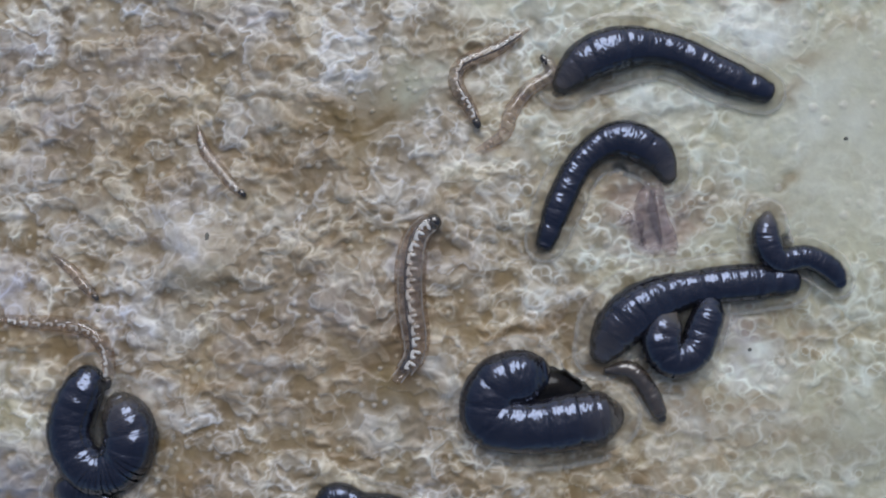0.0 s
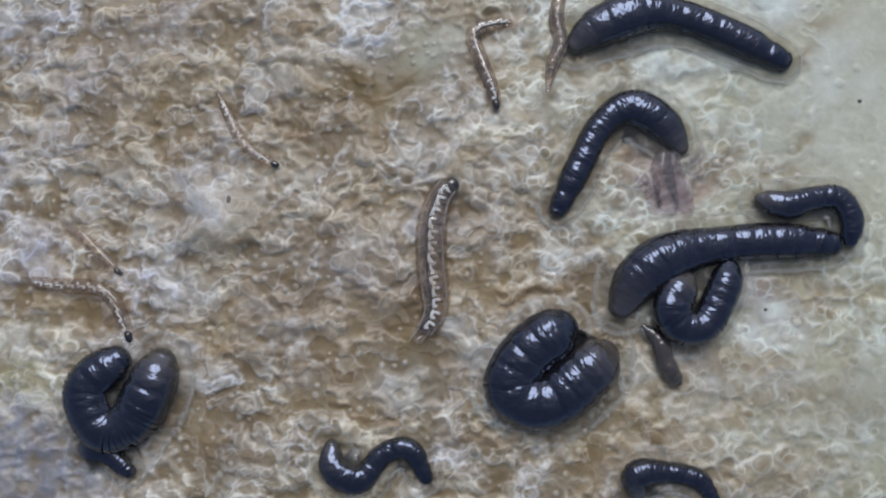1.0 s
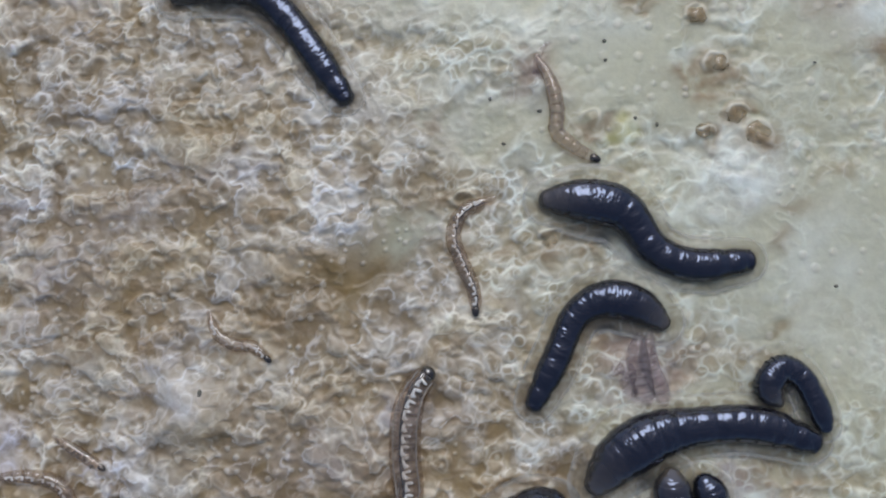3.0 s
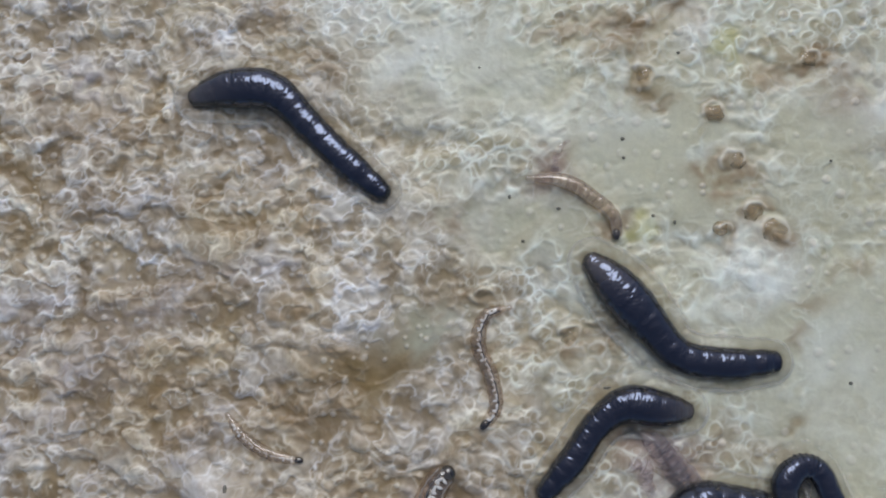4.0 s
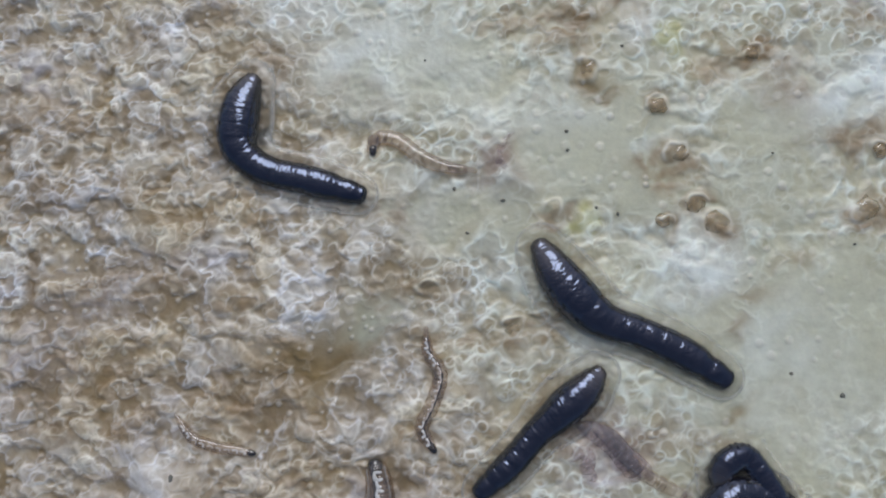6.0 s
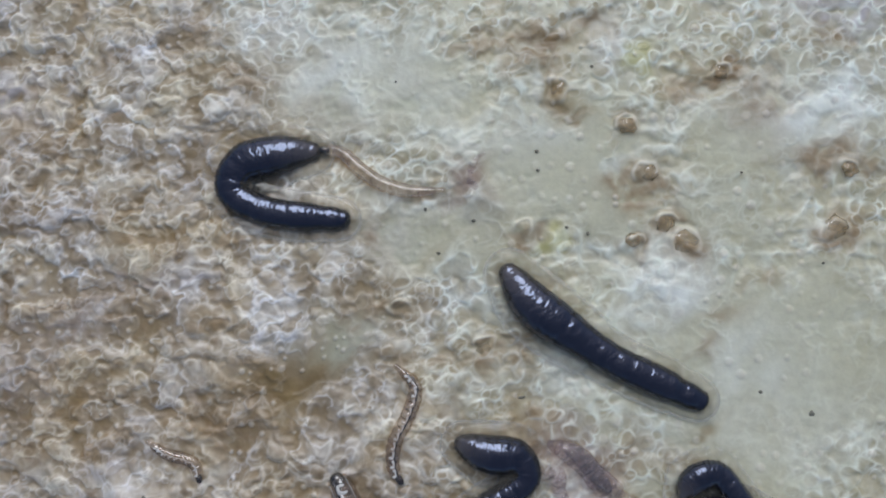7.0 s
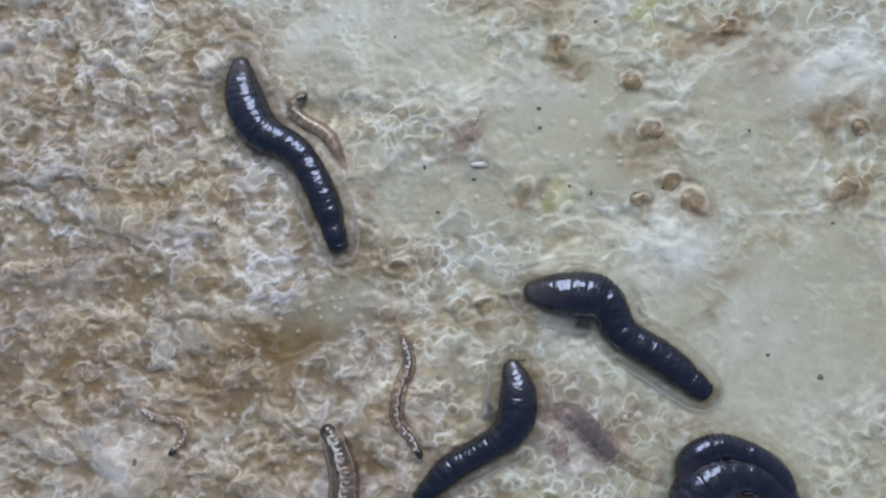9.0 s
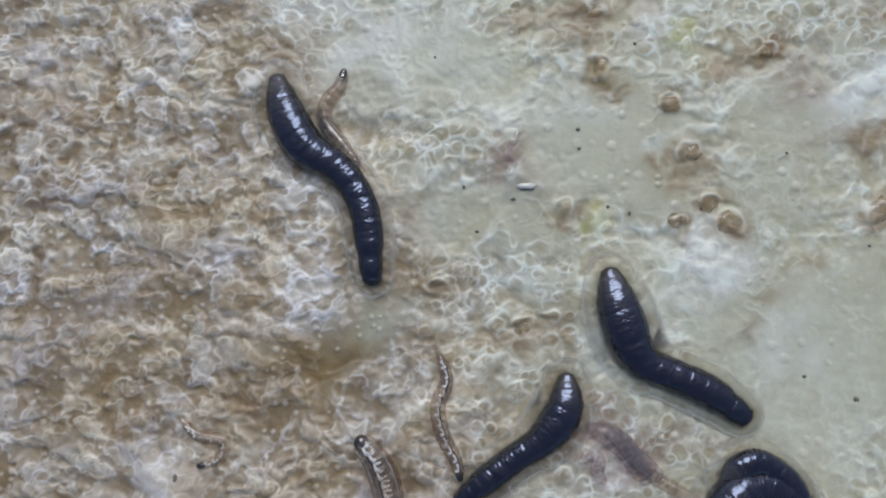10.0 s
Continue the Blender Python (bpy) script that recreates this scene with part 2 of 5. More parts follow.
patch("brown", -8.8, 17.1, 1.5, 1.5, 0.15)
patch("brown", -16.9, 18.9, 2.2, 1.5, 0.45)
patch("brown", -5.4, 7.4, 2.2, 1.5, 0.88)
patch("amber", -3.9, 7.6, 1.1, 1.1, 1.00)
patch("brown", -8.1, 9.5, 1.5, 1.1, 0.62)
patch("brown", -6.4, 21.1, 0.8, 0.8, 0.75)
patch("brown", -8.9, 23.6, 1.0, 0.9, 0.75)
patch("brown", -13.3, 10.6, 2.8, 1.5, 0.62)
patch("pink", 7.6, 3.9, 1.2, 1.0, 0.90)
patch("pink", 4.3, 16.3, 0.7, 0.9, 0.90)
patch("grey", 2.0, 15.6, 1.5, 0.8, 0.50)
# next row: a thin dark shadow on the pulp, painted in grey
patch("grey", 6.4, 14.0, 0.8, 0.2, 0.80)
patch("grey", 4.1, 14.8, 1.0, 0.6, 0.60)
patch("yellow", 12.4, 22.2, 0.5, 0.8, 0.80)
patch("yellow", 7.9, 13.5, 0.4, 0.4, 0.90)
patch("white", 12.9, 11.7, 1.9, 1.5, 0.90)
patch("white", -1.1, 21.5, 2.8, 1.5, 0.60)
patch("white", 20.5, 19.7, 2.8, 1.5, 0.90)
patch("white", 4.5, 11.0, 1.0, 0.8, 0.50)
patch("lavender", -17.7, 21.1, 1.8, 1.0, 1.00)
patch("lavender", 22.0, 24.5, 2.0, 1.2, 0.80)
patch("lavender", -10.7, 12.1, 2.2, 0.8, 0.50)
patch("grey", -1.5, 9.4, 2.2, 1.2, 0.50)
patch("smooth", 0.5, 21.0, 4.5, 2.2, 1.00)
patch("smooth", 9.1, 17.0, 4.0, 3.2, 1.00)
patch("smooth", 2.5, 14.0, 4.5, 1.5, 0.90)
patch("smooth", 17.9, 8.3, 6.5, 4.0, 1.00)
patch("smooth", 17.5, 17.9, 4.0, 2.5, 0.80)
patch("smooth", 16.1, 14.3, 4.5, 2.0, 0.70)
patch("smooth", 16.7, 4.8, 3.5, 4.0, 0.80)
patch("smooth", -1.9, 9.1, 1.5, 1.5, 0.90)
patch("smooth", 11.1, 9.2, 2.5, 1.5, 0.60)
patch("smooth", 9.0, -6.9, 3.8, 1.8, 0.30)
patch("lump", -11.7, 1.4, 1.2, 1.3, 1.00)
patch("brown", -9.3, -2.9, 2.6, 0.5, 0.90)
patch("brown", -6.4, -5.0, 2.0, 0.9, 0.70)
patch("brown", -6.6, 0.3, 1.6, 1.0, 0.70)
patch("brown", -11.8, -8.4, 2.0, 1.0, 0.80)
patch("brown", -14.2, 2.1, 1.0, 0.6, 0.80)
patch("cream", -21.0, -4.2, 2.0, 1.4, 0.80)
patch("smooth", -20.6, -4.6, 1.6, 1.1, 0.45)
patch("yellow", -20.9, -5.9, 2.0, 0.8, 0.50)
patch("brown", -17.3, -2.5, 1.6, 0.5, 0.80)
patch("lump", -5.1, 9.3, 1.1, 1.0, 0.20)
patch("lump", -6.6, 8.1, 2.0, 1.0, 0.40)
patch("lump", -0.4, 4.7, 2.8, 1.5, 0.30)
patch("lump", -7.0, 10.2, 2.8, 1.0, 0.18)
patch("lump", 12.9, 11.6, 1.5, 1.2, 0.40)
patch("slate", -21.0, -9.0, 2.4, 1.5, 1.00)
patch("white", 18.8, 4.7, 3.5, 1.5, 0.40)
patch("white", 17.1, 6.6, 2.0, 3.2, 0.40)
patch("cream", -15.1, 22.7, 3.5, 2.0, 0.60)
patch("cream", -7.0, 22.8, 4.0, 1.5, 0.50)
patch("brown", -1.2, 1.6, 1.8, 2.2, 0.50)
patch("brown", 0.8, -1.4, 2.0, 1.2, 0.60)
patch("brown", -4.7, 0.6, 2.8, 1.5, 0.50)
patch("brown", 4.1, 3.6, 1.5, 1.5, 0.40)
patch("brown", 11.3, -5.0, 2.8, 0.8, 0.70)
patch("brown", 7.2, -8.2, 2.2, 1.0, 0.60)
patch("brown", 10.3, -4.2, 1.0, 1.0, 0.40)
patch("brown", 6.7, 4.9, 1.2, 1.0, 0.60)
patch("smooth", 15.8, -8.4, 3.0, 1.8, 0.60)
patch("white", 12.2, -5.5, 2.2, 0.8, 0.50)
patch("white", -3.3, 15.2, 2.2, 0.8, 0.30)
patch("grey", 3.0, 14.5, 3.0, 1.0, 0.30)
patch("brown", 4.5, 23.0, 0.8, 0.4, 0.80)
patch("brown", -6.4, 21.3, 0.8, 0.6, 0.70)
patch("brown", -8.3, 23.6, 1.0, 0.6, 0.60)
patch("brown", 10.1, 23.6, 1.0, 0.4, 0.80)
patch("brown", 14.7, 20.4, 1.0, 0.6, 0.80)
patch("brown", 17.8, 19.3, 1.0, 0.8, 0.50)
patch("amber", 8.9, 19.3, 0.7, 0.4, 0.90)
patch("brown", -0.9, 14.3, 0.9, 0.5, 0.60)
patch("brown", 0.1, 10.9, 1.5, 1.0, 0.50)
patch("brown", -11.5, 10.8, 1.8, 0.6, 0.60)
patch("brown", -6.7, 14.0, 1.0, 0.6, 0.60)
patch("brown", -10.2, 14.0, 1.5, 0.8, 0.50)
patch("brown", 5.5, 8.4, 1.1, 0.6, 0.70)
patch("brown", 14.6, 8.3, 0.4, 0.35, 0.50)
patch("brown", 17.3, 11.5, 0.5, 0.3, 0.40)
patch("brown", 9.8, 3.8, 0.8, 0.6, 0.60)
patch("brown", -13.3, 9.0, 3.5, 2.0, 0.45)
patch("brown", -16.5, 6.8, 3.2, 2.2, 0.55)
patch("brown", 21.4, 22.9, 0.8, 0.5, 0.60)
patch("cream", -14.3, 24.6, 5.0, 2.0, 0.80)
patch("cream", -11.5, 20.4, 3.8, 1.8, 0.50)
patch("lavender", -8.5, -0.2, 6.2, 3.8, 0.18)
patch("lavender", -15.1, 7.6, 5.0, 2.5, 0.10)
patch("white", 5.2, 18.6, 2.2, 0.9, 0.60)
patch("white", 11.7, 23.1, 1.5, 0.8, 0.50)
patch("white", 14.4, 19.3, 1.5, 0.6, 0.40)
patch("white", -3.2, 24.3, 2.2, 1.0, 0.50)
patch("brown", 15.2, -6.5, 1.5, 0.9, 0.40)
patch("brown", 13.6, -10.0, 2.0, 0.9, 0.40)
patch("brown", 9.0, -5.3, 1.1, 0.8, 0.40)
patch("brown", 7.1, -3.7, 1.2, 0.8, 0.50)
patch("slate", -19.3, -9.9, 2.6, 1.3, 0.80)
patch("brown", -16.0, -8.4, 2.0, 1.5, 0.40)
patch("brown", 0.5, -8.9, 2.0, 1.0, 0.50)
patch("lavender", -19.6, -8.9, 3.2, 2.2, 0.45)
patch("grey", -6.0, -9.7, 7.5, 1.8, 0.30)
patch("brown", -10.5, -8.2, 3.0, 1.5, 0.40)
patch("brown", -15.4, 4.9, 3.8, 1.8, 0.40)
patch("cream", -16.6, 19.2, 3.0, 1.8, 0.20)
patch("cream", -12.3, 16.9, 3.0, 1.2, 0.40)
patch("brown", 5.1, -1.6, 1.5, 0.5, 0.70)
patch("brown", 11.6, -7.3, 1.4, 0.6, 0.60)
patch("brown", 7.2, -7.3, 1.6, 0.5, 0.60)
patch("brown", 14.4, -6.3, 1.5, 0.6, 0.60)
patch("brown", 15.9, -5.3, 1.0, 0.5, 0.50)
patch("brown", -0.8, -5.5, 1.2, 1.0, 0.50)
patch("brown", 15.6, 9.9, 0.7, 0.4, 0.55)
patch("amber", 14.7, 5.2, 0.7, 0.3, 0.70)
patch("brown", 1.1, 8.5, 1.0, 0.5, 0.60)
patch("brown", 0.5, 3.5, 1.5, 0.5, 0.70)
patch("brown", 13.7, 3.8, 1.0, 0.5, 0.50)
patch("white", 11.3, 8.4, 1.5, 0.6, 0.40)
patch("white", 13.0, -3.5, 1.5, 0.6, 0.40)
patch("white", 6.7, -5.3, 1.2, 0.5, 0.40)
patch("pink", 9.7, 3.1, 2.2, 1.2, 0.45)
patch("brown", -9.5, 1.3, 6.2, 1.2, 0.40)
patch("brown", -3.9, 2.5, 3.0, 1.5, 0.40)
patch("brown", -15.7, 5.1, 2.0, 1.5, 0.40)
patch("brown", 2.2, 1.7, 1.5, 1.0, 0.40)
patch("cream", -11.4, 21.5, 7.5, 2.0, 0.45)
patch("cream", -4.3, 15.5, 3.8, 2.2, 0.50)
patch("cream", -14.0, 13.2, 4.0, 1.2, 0.40)
patch("pink", 4.3, 16.3, 0.9, 1.1, 1.00)
patch("pink", 3.3, 15.6, 0.9, 0.35, 0.70)
patch("grey", 4.4, 15.2, 0.9, 0.6, 0.80)
# next row: brown that deepens the painted shadow at (6.4, 14)
patch("brown", 6.4, 13.9, 0.8, 0.2, 1.00)
patch("amber", -4.1, 7.3, 1.5, 1.0, 0.80)
patch("brown", 7.7, 22.7, 1.1, 0.8, 0.80)
patch("amber", 8.6, 20.7, 0.7, 0.6, 1.00)
patch("brown", 17.6, 19.4, 1.0, 0.6, 0.80)
patch("brown", 21.1, 16.8, 1.5, 0.5, 0.90)
patch("white", 12.9, 11.5, 1.8, 1.1, 0.60)
patch("white", 21.0, 19.5, 2.5, 1.0, 0.60)
patch("cream", -6.8, 10.1, 3.5, 1.8, 0.50)
patch("cream", -17.8, 7.3, 3.2, 1.5, 0.20)
patch("cream", -8.1, 12.5, 3.0, 0.8, 0.40)
patch("brown", -7.8, 6.7, 1.5, 0.8, 0.50)
patch("brown", -13.4, 9.9, 1.5, 0.6, 0.40)
patch("brown", 15.3, -6.9, 2.0, 1.0, 0.35)
patch("grey", 17.1, -6.9, 2.8, 1.5, 0.40)
patch("smooth", 16.6, -6.1, 2.8, 1.8, 0.70)

for place in (
    (8.53, 20.79, 0.6), (6.45, 14.33, 0.5), (11.55, 18.91, 0.5), (13.18, 14.34, 0.5), (14.11, 13.48, 0.65), (11.67, 13.60, 0.4),
    (20.94, 13.98, 0.65), (12.53, 16.72, 0.5), (15.92, 21.43, 0.5), (21.76, 16.67, 0.45), (4.76, 8.76, 0.45),
    (-6.28, 14.02, 0.4), (0.91, 10.91, 0.5), (3.72, 2.60, 0.45), (0.88, 10.63, 0.5),
):
    BLISTERS.append(place)


def spread(kind, x, y, wx, wy):
    """How much of one kind of blotch, stains and painted shadow alike, lies at each place, with frayed edges."""
    out = np.zeros_like(x)
    for k, px, py, rx, ry, s in PATCHES:
        if k == kind:
            at = np.flatnonzero((np.abs(x + wx - px) < 3.3 * rx) & (np.abs(y + wy - py) < 3.3 * ry))
            d = ((x[at] + wx[at] - px) / rx) ** 2 + ((y[at] + wy[at] - py) / ry) ** 2
            out[at] = np.maximum(out[at], s * np.exp(-0.5 * d ** 1.3))
    return out


def lerp(a, b, f):
    return a + (np.asarray(b) - a) * np.clip(f, 0, 1)[:, None]


def dots(x, y, size, k, share):
    """Small scattered round beads, each inside its own cell."""
    gx, gy = x / size, y / size
    ix, iy = np.floor(gx), np.floor(gy)
    r = 0.14 + 0.2 * lattice(ix, iy, k + 2)
    px, py = r + (1 - 2 * r) * lattice(ix, iy, k), r + (1 - 2 * r) * lattice(ix, iy, k + 1)
    d = np.hypot(gx - ix - px, gy - iy - py) / r
    return np.sqrt(np.maximum(0, 1 - d * d)) * (lattice(ix, iy, k + 3) < share)


def bubbles(x, y, size, k, share):
    """Round slime bubbles in a jittered lattice: distance to the next bubble's middle in its radii, its edge, its tone."""
    gx, gy = x / size, y / size
    ix, iy = np.floor(gx), np.floor(gy)
    one, two, tone = np.full_like(x, 9.0), np.full_like(x, 9.0), np.zeros_like(x)
    for dx in (-1, 0, 1):
        for dy in (-1, 0, 1):
            cx, cy = ix + dx, iy + dy
            r = 0.28 + 0.4 * lattice(cx, cy, k + 2)
            d = np.hypot(gx - cx - lattice(cx, cy, k), gy - cy - lattice(cx, cy, k + 1)) / r
            d = np.where(lattice(cx, cy, k + 3) < share, d, 9.0)
            tone = np.where(d < one, lattice(cx, cy, k + 4), tone)
            two = np.minimum(two, np.maximum(one, d))
            one = np.minimum(one, d)
    edge = np.exp(-((one - 0.92) / 0.17) ** 2)
    edge = np.maximum(edge, np.exp(-((two - one) / 0.2) ** 2) * (one < 1))
    return one, edge, tone


def threads(x, y, size, k, wide):
    """Curling threads of froth along the shores of a noise: the threads, and the noise, high on one side of them."""
    n = smooth_noise(x, y, size, k) + 0.38 * smooth_noise(x, y, 0.46 * size, k + 1)
    m = smooth_noise(x, y, 1.7 * size, k + 2)
    return np.exp(-(n / (wide * (1.1 + m))) ** 2), n


def surface(x, y):
    """Height in millimetres and pigment of the pulp: bubbly masses that stand out of shallow slime."""
    wx = 1.1 * smooth_noise(x, y, 2.6, 11) + 0.5 * smooth_noise(x, y, 1.0, 12)
    wy = 1.1 * smooth_noise(x, y, 2.6, 13) + 0.5 * smooth_noise(x, y, 1.0, 14)
    blotch = {k: spread(k, x, y, 0.8 * wx, 0.8 * wy) for k in ("brown", "amber", "cream", "white", "lavender", "pink", "grey", "yellow", "smooth", "lump", "slate")}
    dirt = np.maximum(blotch["brown"], blotch["amber"])
    side = 1 / (1 + np.exp(-(x - 3.0 + 0.32 * (y - 6) + 0.28 * np.maximum(0, y - 11) - 0.35 * np.maximum(0, 3 - y) + 1.5 * wx) / 1.6))
    calm = np.clip(np.maximum(np.maximum(blotch["smooth"], 0.55 * blotch["lump"]), 0.12 * side) + 0.12 * smooth_noise(x, y, 3.5, 3), 0, 1)
    sx = x + 0.22 * wx + 0.14 * smooth_noise(x, y, 0.55, 15)
    sy = y + 0.22 * wy + 0.14 * smooth_noise(x, y, 0.55, 16)
    n1, n2 = smooth_noise(sx, sy * 1.3, 1.5, 21), smooth_noise(sx, sy * 1.2, 0.6, 22)
    n3 = smooth_noise(x + 0.1 * wx, y * 1.1, 0.33, 26)
    clot = smooth_noise(x + wx, (y + wy) * 1.3, 3.6, 23)
    mass = 0.42 * clot + 0.32 * n1 + (0.22 - 0.1 * side) * n2 + 0.1 * n3 + 0.05
    mass = mass + 0.3 * blotch["white"] + 0.15 * blotch["lavender"] + 0.12 * blotch["cream"] + 0.15 * blotch["lump"] - 0.2 * blotch["brown"] - 0.4 * blotch["amber"] + 0.16 * side
    out = 1 / (1 + np.exp(-mass / 0.085))
    # bubbles: crowded on the masses, few in the pools
    crowd = np.clip(0.35 + 0.65 * out + 0.3 * n1, 0, 1) * np.clip(1.1 - 1.2 * calm, 0, 1) * (1 - 0.5 * blotch["amber"])
    e1, f1 = threads(sx, sy * (1.55 - 0.35 * np.clip((x + 4) / 8, 0, 1)), 1.4, 31, 0.14)
    e3, f3 = threads(x + 0.2 * wx + 7, (y + 0.2 * wy) * 1.15, 0.8, 131, 0.17)
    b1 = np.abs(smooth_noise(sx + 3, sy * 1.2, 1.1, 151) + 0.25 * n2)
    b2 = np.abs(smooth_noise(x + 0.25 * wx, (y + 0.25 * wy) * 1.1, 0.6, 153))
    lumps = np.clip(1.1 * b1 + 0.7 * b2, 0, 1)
    d1, r1, t1 = bubbles(sx, sy * 1.12, 0.85, 31, 0.8)
    d2, e2, t2 = bubbles(x + 0.12 * wx, (y + 0.12 * wy) * 1.1, 0.56, 41, 0.75)
    large = np.clip(0.7 + 1.5 * smooth_noise(x, y, 2.0, 61), 0, 1)
    small = np.clip(0.7 + 1.5 * smooth_noise(x, y, 1.7, 67), 0, 1) * (1 - 0.6 * large * (d1 < 1))
    c1, c2 = np.sqrt(np.maximum(0, 1 - d1 * d1)), np.sqrt(np.maximum(0, 1 - d2 * d2))
    web = np.clip(0.7 + 1.3 * smooth_noise(x, y, 1.3, 95), 0, 1)
    edge = crowd * np.maximum(np.maximum(0.8 * web * e1, 0.6 * (1 - web) * e3), np.maximum(1.0 * large * r1, 0.9 * small * e2))
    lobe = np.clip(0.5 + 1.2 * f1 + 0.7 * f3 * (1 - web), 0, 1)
    inner = crowd * np.maximum(large * np.clip((0.95 - d1) / 0.25, 0, 1), small * np.clip((0.95 - d2) / 0.3, 0, 1))
    tone = np.where(large * (d1 < 1) > small * (d2 < 1), t1, t2)
    big = 0.28 * smooth_noise(x, y, 9, 1)
    h = big * (1 - 0.85 * calm) + 0.16 * calm + (0.11 - 0.07 * calm) * out + 0.08 * clot * (1 - calm) + 0.65 * blotch["lump"] ** 1.5
    h = h + crowd * (1 - 0.55 * side) * (0.09 * large * c1 + 0.05 * small * c2 + 0.03 * lobe) + 0.04 * edge + 0.045 * (1 - 0.85 * side) * (1 - calm) * lumps * np.clip(0.45 + 0.6 * out, 0, 1) + (0.04 * n1 + 0.02 * n2) * (1 - 0.8 * calm)
    # islets of froth with pale shores, cut up by brown channels
    islet = smooth_noise(sx, sy * 1.45, 1.15, 171) + 0.45 * smooth_noise(sx + 0.1 * n3, sy * 1.15, 0.52, 172) + 0.1 * n3 + 0.4 * np.clip(mass, -0.6, 0.6) + 0.05
    wild = (1 - side) * (1 - calm) * (1 - blotch["slate"]) * np.clip(0.75 + 1.2 * smooth_noise(x + 0.5 * wx, y + 0.5 * wy, 2.3, 175), 0, 1)
    isle, rim = 1 / (1 + np.exp(-islet / 0.045)), np.exp(-((islet - 0.09) / 0.07) ** 2)
    h = h + wild * (0.035 * isle + 0.03 * rim)
    beads = np.maximum(dots(x, y, 0.48, 75, 0.3) * (1 - side) * (1 - 0.9 * out), dots(x, y, 0.7, 81, 0.3) * side * np.clip(0.4 + smooth_noise(x, y, 2.4, 83), 0, 1))
    h = h + 0.07 * beads
    ring, inside = np.zeros_like(x), np.zeros_like(x)
    # blister rims: strongest on the +y side, towards the sun
    for px, py, r in BLISTERS:
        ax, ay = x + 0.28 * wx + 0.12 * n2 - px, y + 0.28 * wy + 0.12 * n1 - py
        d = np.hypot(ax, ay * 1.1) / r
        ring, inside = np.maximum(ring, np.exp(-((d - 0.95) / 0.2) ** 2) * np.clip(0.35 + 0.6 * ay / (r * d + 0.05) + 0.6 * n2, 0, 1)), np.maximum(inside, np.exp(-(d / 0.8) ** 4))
    h = h + 0.12 * ring + 0.1 * inside * (1 + n2)
    # slime: golden to the brown side, milky green to the pale side
    pool = np.tile(np.array([[0.39, 0.275, 0.13]]), (len(x), 1))
    pool = lerp(pool, (0.29, 0.188, 0.07), np.clip(0.25 + 1.2 * smooth_noise(x, y, 4.0, 52), 0, 1))
    pool = lerp(pool, (0.50, 0.44, 0.29), side * 0.95)
    pool = lerp(pool, (0.525, 0.525, 0.378), blotch["smooth"] * 0.95)
    pool = lerp(pool, (0.56, 0.57, 0.50), np.clip(0.9 * smooth_noise(x, y, 1.8, 55) + 0.4 * n2, 0, 0.6) * side)
    pool = lerp(pool, (0.31, 0.20, 0.075), blotch["brown"] * np.clip(0.75 - 0.2 * side + 0.7 * n1 + 0.6 * n2, 0, 0.9))
    pool = lerp(pool, (0.30, 0.185, 0.05), blotch["amber"] * 0.9)
    # masses: beige, lavender where mould has taken hold, milky froth to the pale side
    north = np.clip((y - 4) / 6, 0, 1)
    hue = np.clip(0.45 + 1.3 * smooth_noise(x, y, 3.0, 53) + 0.5 * n2, 0, 1)
    flesh = np.tile(np.array([[0.38, 0.28, 0.17]]), (len(x), 1))
    flesh = lerp(flesh, (0.52, 0.45, 0.36), hue)
    flesh = lerp(flesh, (0.51, 0.475, 0.50), np.clip(1.7 * smooth_noise(x, y, 3.4, 51) - 0.1, 0, 0.55) * np.clip(0.5 - (x + 4) / 10, 0.35, 1) * (1 - 0.65 * north))
    flesh = lerp(flesh, (0.50, 0.495, 0.36), side * 0.9)
    flesh = lerp(flesh, (0.34, 0.21, 0.095), blotch["brown"] * 0.7)
    col = pool + (flesh - pool) * out[:, None]
    # relief drawn into the colour: hollows and creases darker, lobes and lump tops paler
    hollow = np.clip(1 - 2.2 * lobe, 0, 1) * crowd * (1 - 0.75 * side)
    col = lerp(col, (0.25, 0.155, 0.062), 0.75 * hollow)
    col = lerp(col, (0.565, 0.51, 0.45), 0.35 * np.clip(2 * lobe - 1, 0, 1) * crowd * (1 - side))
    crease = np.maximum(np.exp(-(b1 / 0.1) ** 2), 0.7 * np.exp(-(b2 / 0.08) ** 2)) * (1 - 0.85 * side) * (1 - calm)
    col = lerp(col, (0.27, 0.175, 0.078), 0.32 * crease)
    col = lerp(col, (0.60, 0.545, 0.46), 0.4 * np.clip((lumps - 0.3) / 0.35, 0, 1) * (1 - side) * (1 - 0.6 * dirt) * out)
    # a bubble shows the slime beneath it inside a milky rim
    wash = np.tile(np.array([[0.265, 0.165, 0.065]]), (len(x), 1))
    wash = lerp(wash, (0.53, 0.445, 0.335), tone * 1.25)
    wash = lerp(wash, (0.37, 0.32, 0.175), side * (0.95 - 0.35 * tone))
    wash = lerp(wash, (0.33, 0.215, 0.10), dirt * 0.5)
    col = col + (wash - col) * ((0.7 + 0.1 * side) * inner)[:, None]
    col = lerp(col, (0.60, 0.565, 0.42), 0.5 * blotch["cream"] * np.clip(0.6 + 0.6 * n1, 0, 1))
    col = lerp(col, (0.49, 0.47, 0.53), 0.9 * blotch["lavender"] * np.clip(0.6 + 0.6 * n2 + 0.3 * n1, 0, 1))
    col = lerp(col, (0.655, 0.685, 0.66), 0.85 * blotch["white"] * np.clip(0.75 + 0.6 * n1, 0, 1))
